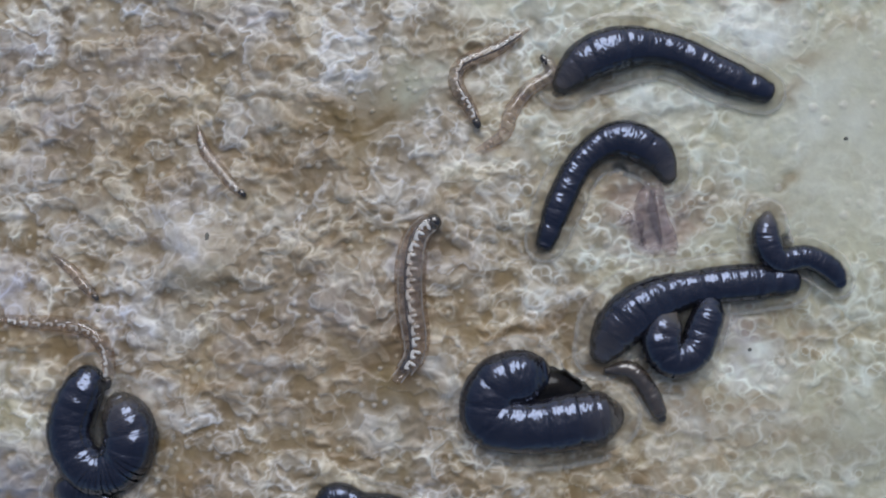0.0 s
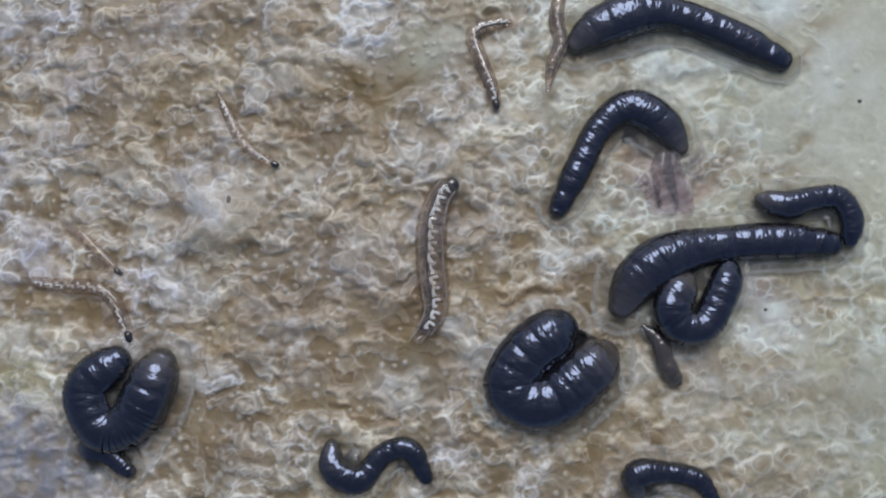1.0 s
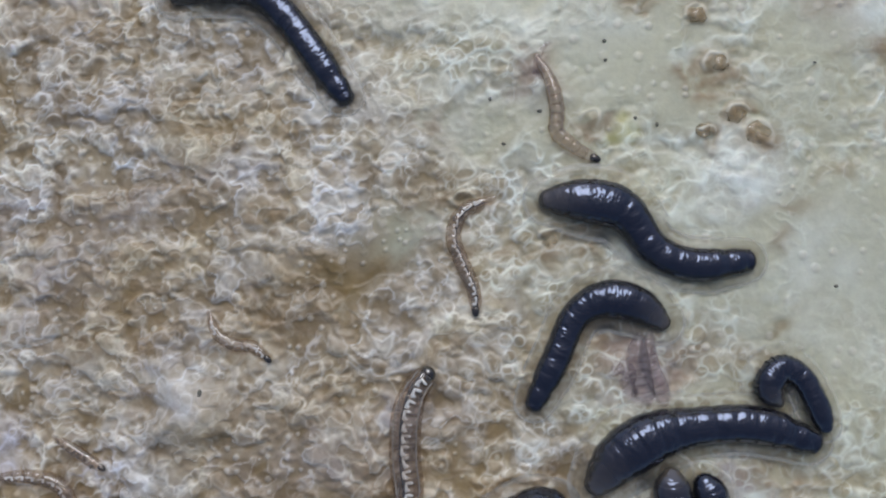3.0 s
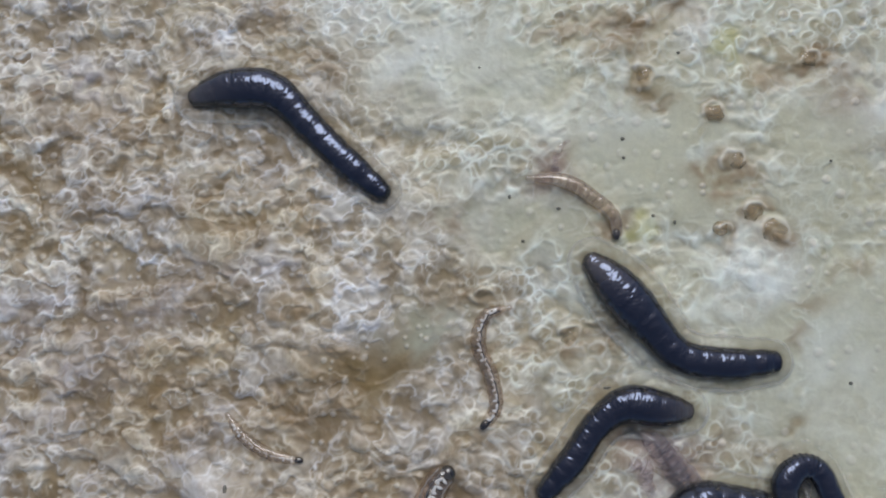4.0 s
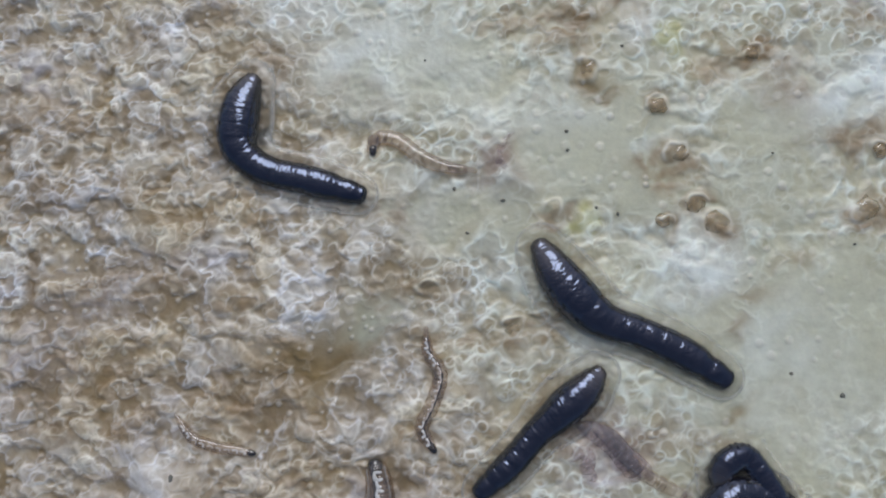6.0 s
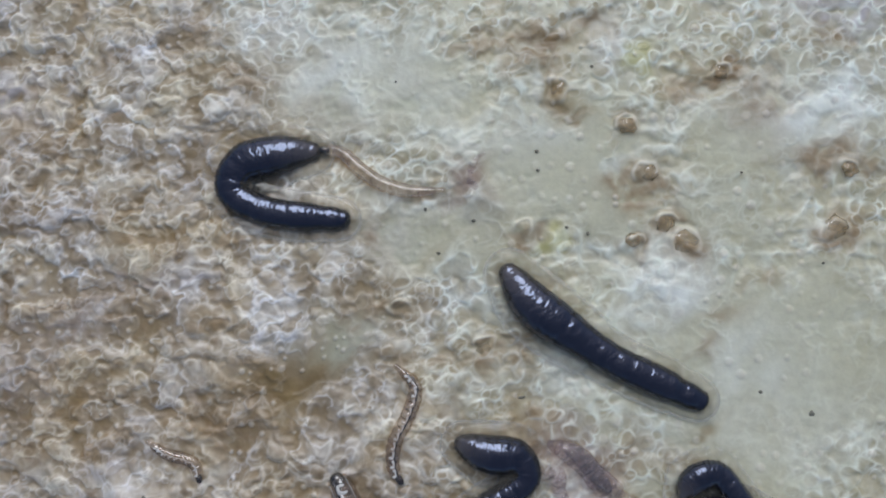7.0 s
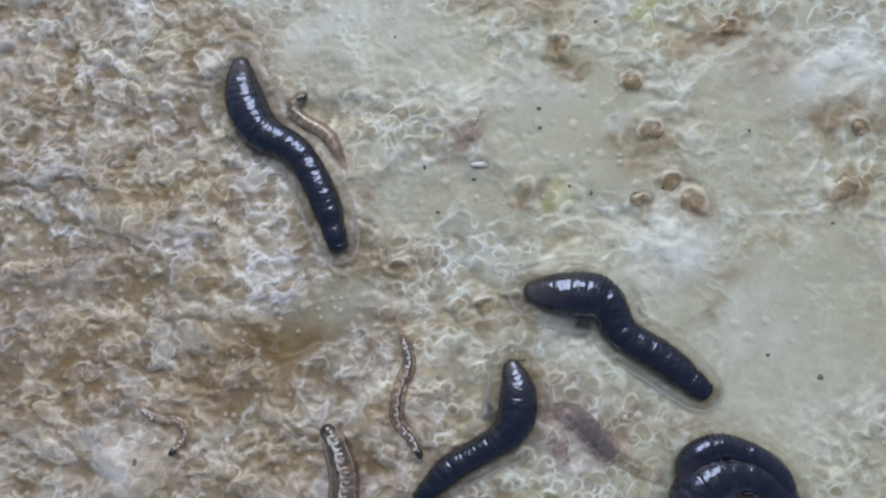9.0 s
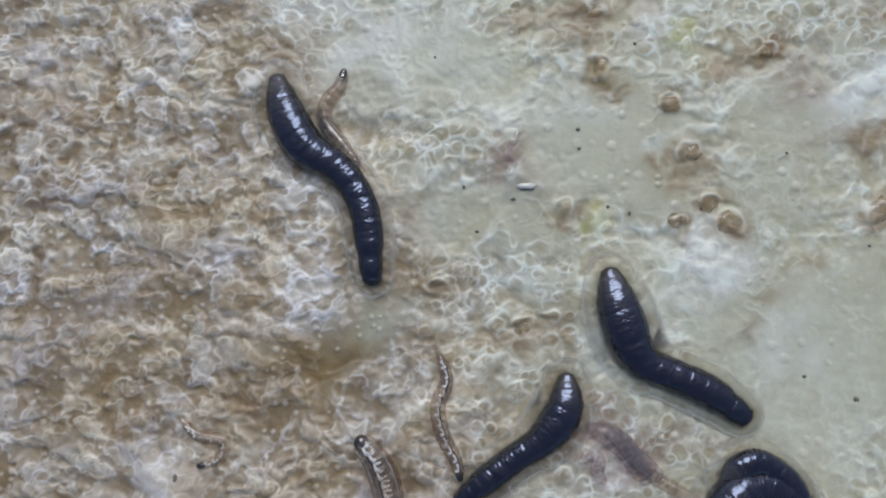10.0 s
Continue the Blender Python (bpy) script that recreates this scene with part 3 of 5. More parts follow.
    col = lerp(col, (0.61, 0.57, 0.49), 0.65 * blotch["lump"] * np.clip(0.75 + 0.5 * n2 + 0.3 * n3, 0, 1))
    col = lerp(col, (0.36, 0.24, 0.19), blotch["pink"] * 0.8)
    col = lerp(col, (0.34, 0.33, 0.25), blotch["grey"] * 0.8)
    col = lerp(col, (0.47, 0.44, 0.13), blotch["yellow"] * 0.8)
    shore = np.exp(-((mass - 0.02) / 0.06) ** 2) * np.clip(0.3 + 0.8 * n2 + 0.4 * n1, 0, 1) * (1 - 0.8 * calm)
    white = np.clip((1.75 - 0.45 * side) * edge * np.clip(0.75 + 1.5 * smooth_noise(x, y, 0.8, 97), 0.0, 1) + 0.6 * shore, 0, 1) * (1 - 0.45 * dirt) * (1 - 0.7 * blotch["slate"])
    foam = np.exp(-((calm - 0.45) / 0.16) ** 2) * np.clip(0.15 + 1.1 * n2 + 0.9 * n1 + 0.6 * e1, 0, 1) * side
    wisp = side * calm * e3 * np.clip(1.6 * smooth_noise(x + wx, y + wy, 2.0, 177), 0, 1)
    white = np.clip(white + 0.55 * foam + 0.45 * wisp, 0, 1)
    h = h + 0.04 * foam + 0.03 * wisp
    milk = np.tile(np.array([[0.70, 0.66, 0.575]]), (len(x), 1))
    milk = lerp(milk, (0.58, 0.56, 0.62), np.clip(0.15 + 1.3 * smooth_noise(x, y, 3.0, 58), 0, 1) * np.clip(0.2 - (x + 9) / 9, 0.08, 1) * (1 - 0.65 * north))
    milk = lerp(milk, (0.69, 0.725, 0.655), side)
    col = col + (milk - col) * ((0.85 - 0.2 * np.clip(side + blotch["smooth"] - 0.6, 0, 1)) * white)[:, None]
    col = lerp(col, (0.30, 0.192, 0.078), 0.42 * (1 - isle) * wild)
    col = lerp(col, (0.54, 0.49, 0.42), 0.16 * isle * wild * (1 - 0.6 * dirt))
    col = lerp(col, (0.715, 0.69, 0.645), 0.95 * rim * wild * (1 - 0.5 * dirt) * np.clip(0.7 + n1 + 0.5 * n2, 0, 1))
    col = lerp(col, (0.33, 0.205, 0.085), (0.76 + 0.14 * side) * blotch["brown"] * (1 - side * (0.55 - 0.75 * inner)) * np.clip(0.5 + 0.35 * side + 1.1 * n1 + 0.9 * n2 + 0.4 * n3, 0, 1))
    col = lerp(col, (0.31, 0.21, 0.07), 0.6 * blotch["amber"] * np.clip(0.75 + 0.6 * n1 + 0.3 * n2, 0, 1))
    col = lerp(col, (0.60, 0.56, 0.48), 0.45 * np.clip(beads * 1.5, 0, 1))
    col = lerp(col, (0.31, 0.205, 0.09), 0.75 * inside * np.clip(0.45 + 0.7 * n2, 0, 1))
    # pale rim colour paints in the light on each blister's sunward edge
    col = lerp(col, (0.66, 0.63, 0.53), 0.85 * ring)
    col = col * (1 - side[:, None] * np.array([[0.008, 0.0, 0.0]]))
    warm = np.clip(1.3 * smooth_noise(x + wx, y + wy, 3.2, 87) + 0.5 * n1, -1, 1) * (1 - 0.7 * side)
    col = col * (1 + warm[:, None] * np.array([[0.035, -0.005, -0.13]]))
    rich = np.clip(0.9 * smooth_noise(x + 0.6 * wx, (y + 0.6 * wy) * 1.5, 2.2, 141) + 0.5 * n1, -1, 1) * (1 - 0.75 * side)
    col = col * (1 + 0.16 * rich[:, None] * np.array([[0.75, 1.0, 1.45]]))
    col = col * (1 + (1 - side)[:, None] * np.array([[-0.022, 0.0, 0.02]]))
    col = lerp(col, (0.265, 0.285, 0.35), 0.85 * blotch["slate"] * np.clip(0.75 + 0.7 * n2 - 0.4 * edge, 0, 1))
    glow = col @ np.array([0.25, 0.65, 0.10])
    col = col * ((np.clip(glow, 0.08, 0.75) / 0.42) ** 0.5)[:, None] * 0.945
    return h, col


def axis(low, high, step):
    """Close steps over the stretch that is seen, growing wider far out."""
    inner = np.arange(low, high, step)
    grow = np.cumsum(step * 1.22 ** np.arange(1, 39))
    return np.concatenate([(low - grow)[::-1], inner, inner[-1] + grow])


def build_ground():
    xs, ys = axis(-24.5, 24.5, 0.06), axis(-12.0, 26.5, 0.06)
    gx, gy = np.meshgrid(xs, ys)
    x, y = gx.ravel(), gy.ravel()
    h, col = surface(x, y)
    co = np.stack([x * MM, y * MM, h * MM], 1)
    nx, ny = len(xs), len(ys)
    i = (np.arange(ny - 1)[:, None] * nx + np.arange(nx - 1)[None, :]).ravel()
    quads = np.stack([i, i + 1, i + 1 + nx, i + nx], 1)
    me = bpy.data.meshes.new("ground")
    me.vertices.add(len(co))
    me.vertices.foreach_set("co", co.ravel().astype(np.float32))
    me.loops.add(quads.size)
    me.loops.foreach_set("vertex_index", quads.ravel().astype(np.int32))
    me.polygons.add(len(quads))
    me.polygons.foreach_set("loop_start", np.arange(0, quads.size, 4, dtype=np.int32))
    me.update(calc_edges=True)
    me.polygons.foreach_set("use_smooth", np.ones(len(quads), dtype=bool))
    a = me.attributes.new("pigment", "FLOAT_COLOR", "POINT")
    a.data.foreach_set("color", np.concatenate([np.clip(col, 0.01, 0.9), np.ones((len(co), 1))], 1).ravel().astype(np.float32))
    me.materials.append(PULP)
    coarse = (xs[40:-40:6], ys[40:-40:6], h.reshape(ny, nx)[40:-40:6, 40:-40:6])
    ob = new("ground", me)
    tagged(ob, "wet lumpy rotting pulp, brown and cream, covered in slime bubbles", "ground", kind="structure")
    return coarse


LEVELS = build_ground()


def level(x, y):
    h, _ = surface(np.array([x], float), np.array([y], float))
    return float(h[0])


def footing(x, y, reach=1.2):
    """The height on which a body of that half width lies, in millimetres."""
    xs, ys, h = LEVELS
    i = slice(*np.searchsorted(xs, (x - reach, x + reach)))
    j = slice(*np.searchsorted(ys, (y - reach, y + reach)))
    near = h[j, i]
    return float(near.mean()) if near.size else 0.0


# ---- larvae ----
def mesh_from(name, verts, faces, material):
    me = bpy.data.meshes.new(name)
    me.from_pydata(verts, [], faces)
    me.polygons.foreach_set("use_smooth", [True] * len(faces))
    me.materials.append(material)
    return me


def place_on_body(me, places):
    a = me.attributes.new("body_place", "FLOAT_VECTOR", "POINT")
    a.data.foreach_set("vector", np.array(places, np.float32).ravel())
    return me


def barrel(name, length, radius, material, flat=0.85, rings=11, sides=20, power=3.2, start=0.0, square=1.0):
    """One ring of a body, its axis along x, rounded off at its ends; radius: a function of the place along x."""
    verts, faces = [], []
    for i in range(rings + 1):
        s = math.sin((i / rings - 0.5) * math.pi)
        r = (1 - abs(s) ** power) ** (1 / power) if abs(s) < 1 else 0.0
        base = radius(s * length / 2)
        for j in range(sides):
            a = 2 * math.pi * j / sides
            w = base * r
            c, d = math.cos(a), math.sin(a)
            verts.append((s * length / 2, w * math.copysign(abs(c) ** square, c), flat * w * math.copysign(abs(d) ** square, d)))
    for i in range(rings):
        for j in range(sides):
            k = (j + 1) % sides
            faces.append((i * sides + j, i * sides + k, (i + 1) * sides + k, (i + 1) * sides + j))
    return place_on_body(mesh_from(name, verts, faces, material), [(x + start, y, z) for x, y, z in verts])


def sleeve(name, step, radius, rise, material, flat, start, square, sides=32):
    """An open ring of a body that slips into its neighbours; step: their distance; rise: how the axis climbs."""
    verts, faces = [], []
    for i in range(7):
        x = (i / 3 - 1) * 1.9 * step
        w = radius(x)
        for j in range(sides):
            c, d = math.cos(2 * math.pi * j / sides), math.sin(2 * math.pi * j / sides)
            verts.append((x, w * math.copysign(abs(c) ** square, c), rise(x) + flat * w * math.copysign(abs(d) ** square, d)))
    for i in range(6):
        for j in range(sides):
            k = (j + 1) % sides
            faces.append((i * sides + j, i * sides + k, (i + 1) * sides + k, (i + 1) * sides + j))
    return place_on_body(mesh_from(name, verts, faces, material), [(x + start, y, z) for x, y, z in verts])


def skirt(name, span, tip, radius, reach, high, end, rings=9):
    """The slime that climbs both flanks of one body ring and thins out over span, where the next one begins; end -1 or 1 rounds it about the tail or the head."""
    flanks = []
    low, top = -span, span
    if end:
        r = radius(end * span / 4)
        x = end * (tip - r)
        low, top = (x, top) if end < 0 else (low, x)
        turns = [math.pi / 2 - math.pi * i / 16 for i in range(17)]
        flanks.append([((x + end * r * math.cos(a), r * math.sin(a)), (end * math.cos(a), math.sin(a))) for a in turns])
    if top > low:
        for y in (1, -1):
            flanks.append([((low + (top - low) * i / 6, y * radius(low + (top - low) * i / 6)), (0, y)) for i in range(7)])
    verts, faces, places = [], [], []
    for line in flanks:
        first = len(verts)
        for (px, py), (nx, ny) in line:
            away = max(0.0, -end * px) if end else abs(px)
            for i in range(rings + 1):
                u = i / rings
                far = reach * u - 0.3 * radius(0) * (1 - u)
                verts.append((px * (1 if end else 1 + 0.15 * u * u) + nx * far, py + ny * far, high * (1 - u) ** 2.2))
                places.append((max(0.0, 1 - away / span), py, u))
        for i in range(len(line) - 1):
            for j in range(rings):
                k = first + i * (rings + 1) + j
                face = (k, k + 1, k + rings + 2, k + rings + 1)
                a, b, c = (Vector(verts[n]) for n in face[:3])
                faces.append(face if (b - a).cross(c - a).z > 0 else face[::-1])
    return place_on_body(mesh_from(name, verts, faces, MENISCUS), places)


def fleck_mesh(seed):
    """A white fat body like a comb's tooth: a bar along the back with a spur to one side."""
    bm = bmesh.new()
    for middle, size in (((0, 0.1, 0), (0.95, 0.36, 0.4)), ((0.55 + 0.1 * seed % 0.3, -0.75, 0), (0.3, 0.85, 0.35)), ((-0.5, -0.3, 0), (0.3, 0.4, 0.3))):
        made = bmesh.ops.create_icosphere(bm, subdivisions=2, radius=1)["verts"]
        for v in made:
            k = 1 + 0.4 * noise.noise(v.co * 1.3 + Vector((seed * 3.1, seed * 1.7, middle[0])))
            v.co = Vector(middle) + Vector((v.co.x * size[0], v.co.y * size[1], v.co.z * size[2])) * k
    me = bpy.data.meshes.new("fat_fleck")
    bm.to_mesh(me)
    bm.free()
    me.polygons.foreach_set("use_smooth", [True] * len(me.polygons))
    me.materials.append(FAT)
    return me


FLECKS = [fleck_mesh(i + 1) for i in range(4)]
LARVAE = {}


def smooth_girth():
    keys = [(-0.06, 0.16), (0, 0.4), (0.05, 0.64), (0.12, 0.87), (0.2, 0.99), (0.28, 1.02), (0.36, 0.93), (0.48, 0.77), (0.6, 0.73), (0.76, 0.74), (0.85, 0.72), (0.895, 0.6), (0.94, 0.6), (1, 0.48)]
    at = np.linspace(-0.06, 1.06, 225)
    w = np.pad(np.interp(at, *zip(*keys)), 4, "edge")
    return at, np.convolve(w, np.hanning(9) / np.hanning(9).sum(), "valid")


GRUB_GIRTH = smooth_girth()


def grub_profile(s):
    """Half width along the body, 0 at the tail, 1 at the head, as a share of the widest."""
    return float(np.interp(s, *GRUB_GIRTH))


def pale_profile(s):
    keys = [(0, 0.35), (0.1, 0.7), (0.3, 1.0), (0.7, 1.0), (0.9, 0.8), (1, 0.6)]
    return float(np.interp(s, *zip(*keys)))


def folds(s):
    """The rings of a grub's body: shallow grooves between them."""
    off = abs((s * 12.5 + 0.15) % 1 - 0.5)
    return 1.006 - 0.034 * math.exp(-(off / 0.13) ** 2) - 0.012 * (0.5 - off)


def grub(key, length, width, label, lift=0.0, plump=0.0):
    """A dark segmented grub, its rings in one row; width and length in millimetres."""
    thing = tagged(new("grub"), label, "grub", group="dark grubs")
    parts = []
    count = 2 * round(6 + 2.4 * length) + 1
    step = length / count * MM
    seed = 40 * length * MM * (len(LARVAE) + 1)
    half = 0.45 * width * MM

    def stout(s):
        return grub_profile(s) + plump * max(0.0, 0.96 - grub_profile(s)) * min(1.0, max(0.0, 8 * s)) * min(1.0, max(0.0, 9 * (1.02 - s)))

    for i in range(count):
        s = (i + 0.5) / count
        name, mat = ("head", HEAD_SKIN) if s > 0.955 else ("tail_segment" if s < 0.1 else "body_segment", DARK_SKIN)
        end = -1 if i == 0 else 1 if i == count - 1 else 0
        long = (4.6 if end > 0 else 3.4) * step
        girth = lambda x: half * stout(s + x / (length * MM)) * folds(s + x / (length * MM))
        if end:
            me = barrel(name, long, girth, mat, 0.78, 17, 32, 2.2, start=s * length * MM + seed, square=0.92)
        else:
            rise = lambda x: 0.1 * width * MM * (stout(s + x / (length * MM)) - stout(s))
            me = sleeve(name, step, girth, rise, mat, 0.78, s * length * MM + seed, 0.92)
        shares = [min(1, max(0, 1 - (s + v.co.x / (length * MM)) / 0.26)) ** 2 for v in me.vertices]
        me.attributes.new("tail_share", "FLOAT", "POINT").data.foreach_set("value", shares)
        ob = new(name, me)
        ob.parent = thing
        z = 0.1 * stout(s) * width + lift
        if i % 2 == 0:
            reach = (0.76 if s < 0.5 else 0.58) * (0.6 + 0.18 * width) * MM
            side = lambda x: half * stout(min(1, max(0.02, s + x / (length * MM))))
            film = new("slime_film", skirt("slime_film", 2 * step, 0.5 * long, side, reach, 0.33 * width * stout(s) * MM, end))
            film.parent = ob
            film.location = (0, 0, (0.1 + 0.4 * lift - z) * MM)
        parts.append((ob, s, z))
    LARVAE[key] = (thing, parts, [])


def pale(key, length, width, label, count=13, skin=None, lift=0.0, flecks=True, head=None, lines=False, gut=True):
    """A thin glassy larva with a black head capsule and white fat along its back."""
    thing = tagged(new("thin_larva"), label, "larva", group="thin larvae")
    parts = []
    width *= 1.15
    rng = random.Random(len(LARVAE))
    for i in range(count):
        s = (i + 0.5) / count
        step = length / count * MM
        last = i == count - 1
        name = "head_capsule" if last else "body_segment"
        long = (1.1 if last else 1.9) * step
        half = 0.5 * width * MM * (0.75 if last else 1)
        ob = new(name, barrel(name, long, lambda x: half * pale_profile(s + x / (length * MM)), (head or (CAPSULE if flecks else BROWN_SKIN)) if last else (skin or PALE_SKIN), 0.8, 9, 14, 2.4 if last else 5.0))
        ob.parent = thing
        if not last and skin is None and flecks and i > 0:
            f = new("fat_fleck", FLECKS[rng.randrange(4)])
            f.parent = ob
            f.location = (0, rng.uniform(0.0, 0.06) * width * MM, 0.36 * width * MM)
            f.rotation_euler = (0, 0, rng.uniform(-0.2, 0.2))
            f.scale = (rng.uniform(0.38, 0.5) * step, rng.uniform(0.12, 0.16) * width * MM, 0.07 * width * MM)
            if gut:
                g = new("gut", barrel("gut", 1.5 * step, lambda x: 0.06 * width * MM, GUT, 0.8, 5, 8, 6.0))
                g.parent = ob
                g.location = (0, 0.12 * width * MM, 0.18 * width * MM)
        # pale streaks along both flanks; on long_pale they paint in its wet glints
        if not last and (lines or not flecks and skin is None):
            for side in (-1, 1):
                f = new("side_line", barrel("side_line", 1.3 * step, lambda x: 0.02 * width * MM, LINE, 0.7, 5, 6, 4.0))
                f.parent = ob
                f.location = (0, side * 0.36 * width * MM * pale_profile(s), 0.24 * width * MM * pale_profile(s))
        parts.append((ob, s, 0.26 * width + lift))
    LARVAE[key] = (thing, parts, [])


grub("arched_grub", 10.3, 2.25, "glossy black segmented grub crawling with a blunt dark head")
grub("hooked_grub", 9.2, 1.92, "glossy black grub bent into a hook on the pulp")
grub("wandering_grub", 10.6, 2.1, "glossy black grub swinging its tapered tail about")
grub("fat_grub", 10.2, 2.5, "long fat glossy black grub lying beside other grubs")
grub("small_grub", 5.2, 1.35, "small curled black grub against a fat grub", 0.25, 0.5)
grub("folded_grub", 5.6, 1.85, "short black grub folded double against a fat grub", 0.45, 0.7)
grub("coiled_grub", 9.0, 2.8, "glossy black grub coiled upon itself in slime", plump=0.95)
grub("doubled_grub", 8.0, 2.55, "glossy black grub folded double on the pulp", plump=0.6)
grub("hidden_grub", 3.2, 1.3, "short end of a black grub beside another")
grub("bent_grub", 6.0, 1.5, "black grub bent like an S on the pulp")
grub("low_grub", 5.2, 1.4, "black grub curled in a wet hollow")
pale("brown_larva", 3.6, 0.75, "short thin brown larva with a dark end", 9, BROWN_SKIN)
pale("long_pale", 8.2, 1.22, "long glassy larva with white flecks and black head", 15, lines=True)
pale("wavy_pale", 6.6, 0.62, "thin glassy larva bent in waves, black head", 14)
pale("faint_pale", 4.2, 0.5, "faint thin glassy larva with a small black head", 11, lift=-0.06, gut=False)
pale("curved_pale", 6.6, 0.6, "thin glassy larva curving towards a dark grub", 13, gut=False, head=CAPSULE)
pale("sunken_pale", 3.2, 0.45, "thin glassy larva sunken in brown slime", 9, flecks=False)
pale("roaming_pale", 6.6, 0.62, "thin glassy larva crawling over smooth slime, black head", 14, flecks=False, head=CAPSULE)
pale("pink_pale", 3.4, 0.75, "thin pinkish larva half sunken in slime", 9, LILAC_SKIN, -0.12, False, LILAC_SKIN, lines=True)
pale("lilac_pale", 3.2, 0.9, "broad lilac larva skin half sunken in slime", 9, LILAC_SKIN, -0.13, False, LILAC_SKIN)
pale("shed_pale", 2.2, 0.6, "shrivelled lilac larva skin stuck in slime", 8, LILAC_SKIN, -0.12, False, LILAC_SKIN)
pale("curled_pale", 3.4, 0.5, "thin pinkish larva curled in shallow slime", 9, LILAC_SKIN, -0.33, False, LILAC_SKIN)
pale("stretched_pale", 5.4, 0.6, "thin pinkish larva stretched under a dark grub", 11, lift=-0.16, flecks=False, head=LILAC_SKIN)


# ---- small things on the surface ----
def pebble(name, rx, ry, rz, material, seed, label, category, group):
    """A rough crumb, its half sizes in millimetres."""
    bm = bmesh.new()
    bmesh.ops.create_icosphere(bm, subdivisions=2, radius=1)
    for v in bm.verts:
        k = 1 + 0.55 * noise.noise(v.co * 1.6 + Vector((seed, 2 * seed, 0)))
        v.co = Vector((v.co.x * rx, v.co.y * ry, v.co.z * rz)) * k * MM
    me = bpy.data.meshes.new(name)
    bm.to_mesh(me)
    bm.free()
    me.polygons.foreach_set("use_smooth", [True] * len(me.polygons))
    me.materials.append(material)
    return tagged(new(name, me), label, category, group)


def crumb(x, y, rx, ry, turn=0.0, rz=0.1):
    ob = pebble("crumb", 0.8 * rx, 0.75 * ry, 0.6 * rz, CRUMB, x, "tiny dark crumb of dirt on pale slime", "crumb", "dark crumbs")
    ob.matrix_basis = pose(x * MM, y * MM, (level(x, y) + 0.3 * rz) * MM, 0, 0, turn)


for spot in (
    (7.34, 17.80, 0.12, 0.12), (7.37, 16.92, 0.1, 0.1), (8.64, 14.24, 0.11, 0.1), (10.00, 21.75, 0.1, 0.1),
    (17.24, 6.57, 0.11, 0.11), (19.50, 5.57, 0.16, 0.17), (9.62, 13.93, 0.1, 0.13),
    (0.85, 21.23, 0.07, 0.07), (16.75, 16.63, 0.09, 0.07), (2.13, 15.20, 0.09, 0.13), (4.36, 14.63, 0.14, 0.1),
    (-10.81, 2.23, 0.12, 0.3), (-15.80, -0.99, 0.14, 0.12), (2.70, 13.16, 0.12, 0.1), (20.32, 12.38, 0.1, 0.08),
    (6.39, 6.47, 0.22, 0.1), (12.92, -2.68, 0.12, 0.1),
):
    crumb(*spot)


def blister(x, y, r):
    ob = pebble("blister", r * 0.85, r * 0.8, 0.15 * r, RUST, x + y, "rusty brown blister rising from pale slime", "blister", "rusty blisters")
    ob.matrix_basis = pose(x * MM, y * MM, (level(x, y) - 0.07 * r) * MM)


for spot in BLISTERS[:1] + BLISTERS[2:11]:
    blister(*spot)


def puddle(x, y, rx, ry, turn, high, material, label):
    """A low dome of slime with a wavy edge, half sizes in millimetres."""
    verts, faces = [(0, 0, high * MM)], []
    sides, rings = 40, 8
    for i in range(1, rings + 1):
        u = i / rings
        for j in range(sides):
            a = 2 * math.pi * j / sides
            k = 1 + 0.16 * noise.noise(Vector((1.3 * math.cos(a) + x, 1.3 * math.sin(a) + y, 0)))
            verts.append((k * u * rx * math.cos(a) * MM, k * u * ry * math.sin(a) * MM, (high * (1 - u ** 7) - 0.1 * u) * MM))
    for j in range(sides):
        faces.append((0, 1 + j, 1 + (j + 1) % sides))
    for i in range(rings - 1):
        for j in range(sides):
            a, b = 1 + i * sides + j, 1 + i * sides + (j + 1) % sides
            faces.append((a, a + sides, b + sides, b))
    ob = tagged(new("slime_puddle", mesh_from("slime_puddle", verts, faces, material)), label, "slime")
    ob.matrix_basis = pose(x * MM, y * MM, level(x, y) * MM, 0, 0, turn)


# tinted nearly black so that the gap inside the coil looks filled
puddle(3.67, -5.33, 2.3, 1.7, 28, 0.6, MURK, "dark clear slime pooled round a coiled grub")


def nub():
    """The white end of a tiny larva that comes up through the slime, with a dark slit below it."""
    thing = pebble("larva_tip", 0.44, 0.15, 0.12, FAT, 3.3, "tiny white larva end rising out of pale slime", "larva", "thin larvae")
    slit = new("slit", barrel("slit", 0.62 * MM, lambda x: 0.045 * MM, GUT, 0.7, 7, 8, 2.2))
    slit.parent, slit.location = thing, (0.03 * MM, -0.13 * MM, 0.02 * MM)
    return thing


LARVA_TIP = nub()


# ---- movement ----
def bend(key, t, *numbers):
    """The larva's midline at t seconds, from tail to head, in millimetres."""
    LARVAE[key][2].append((t, [numbers[i:i + 2] for i in range(0, len(numbers), 2)]))


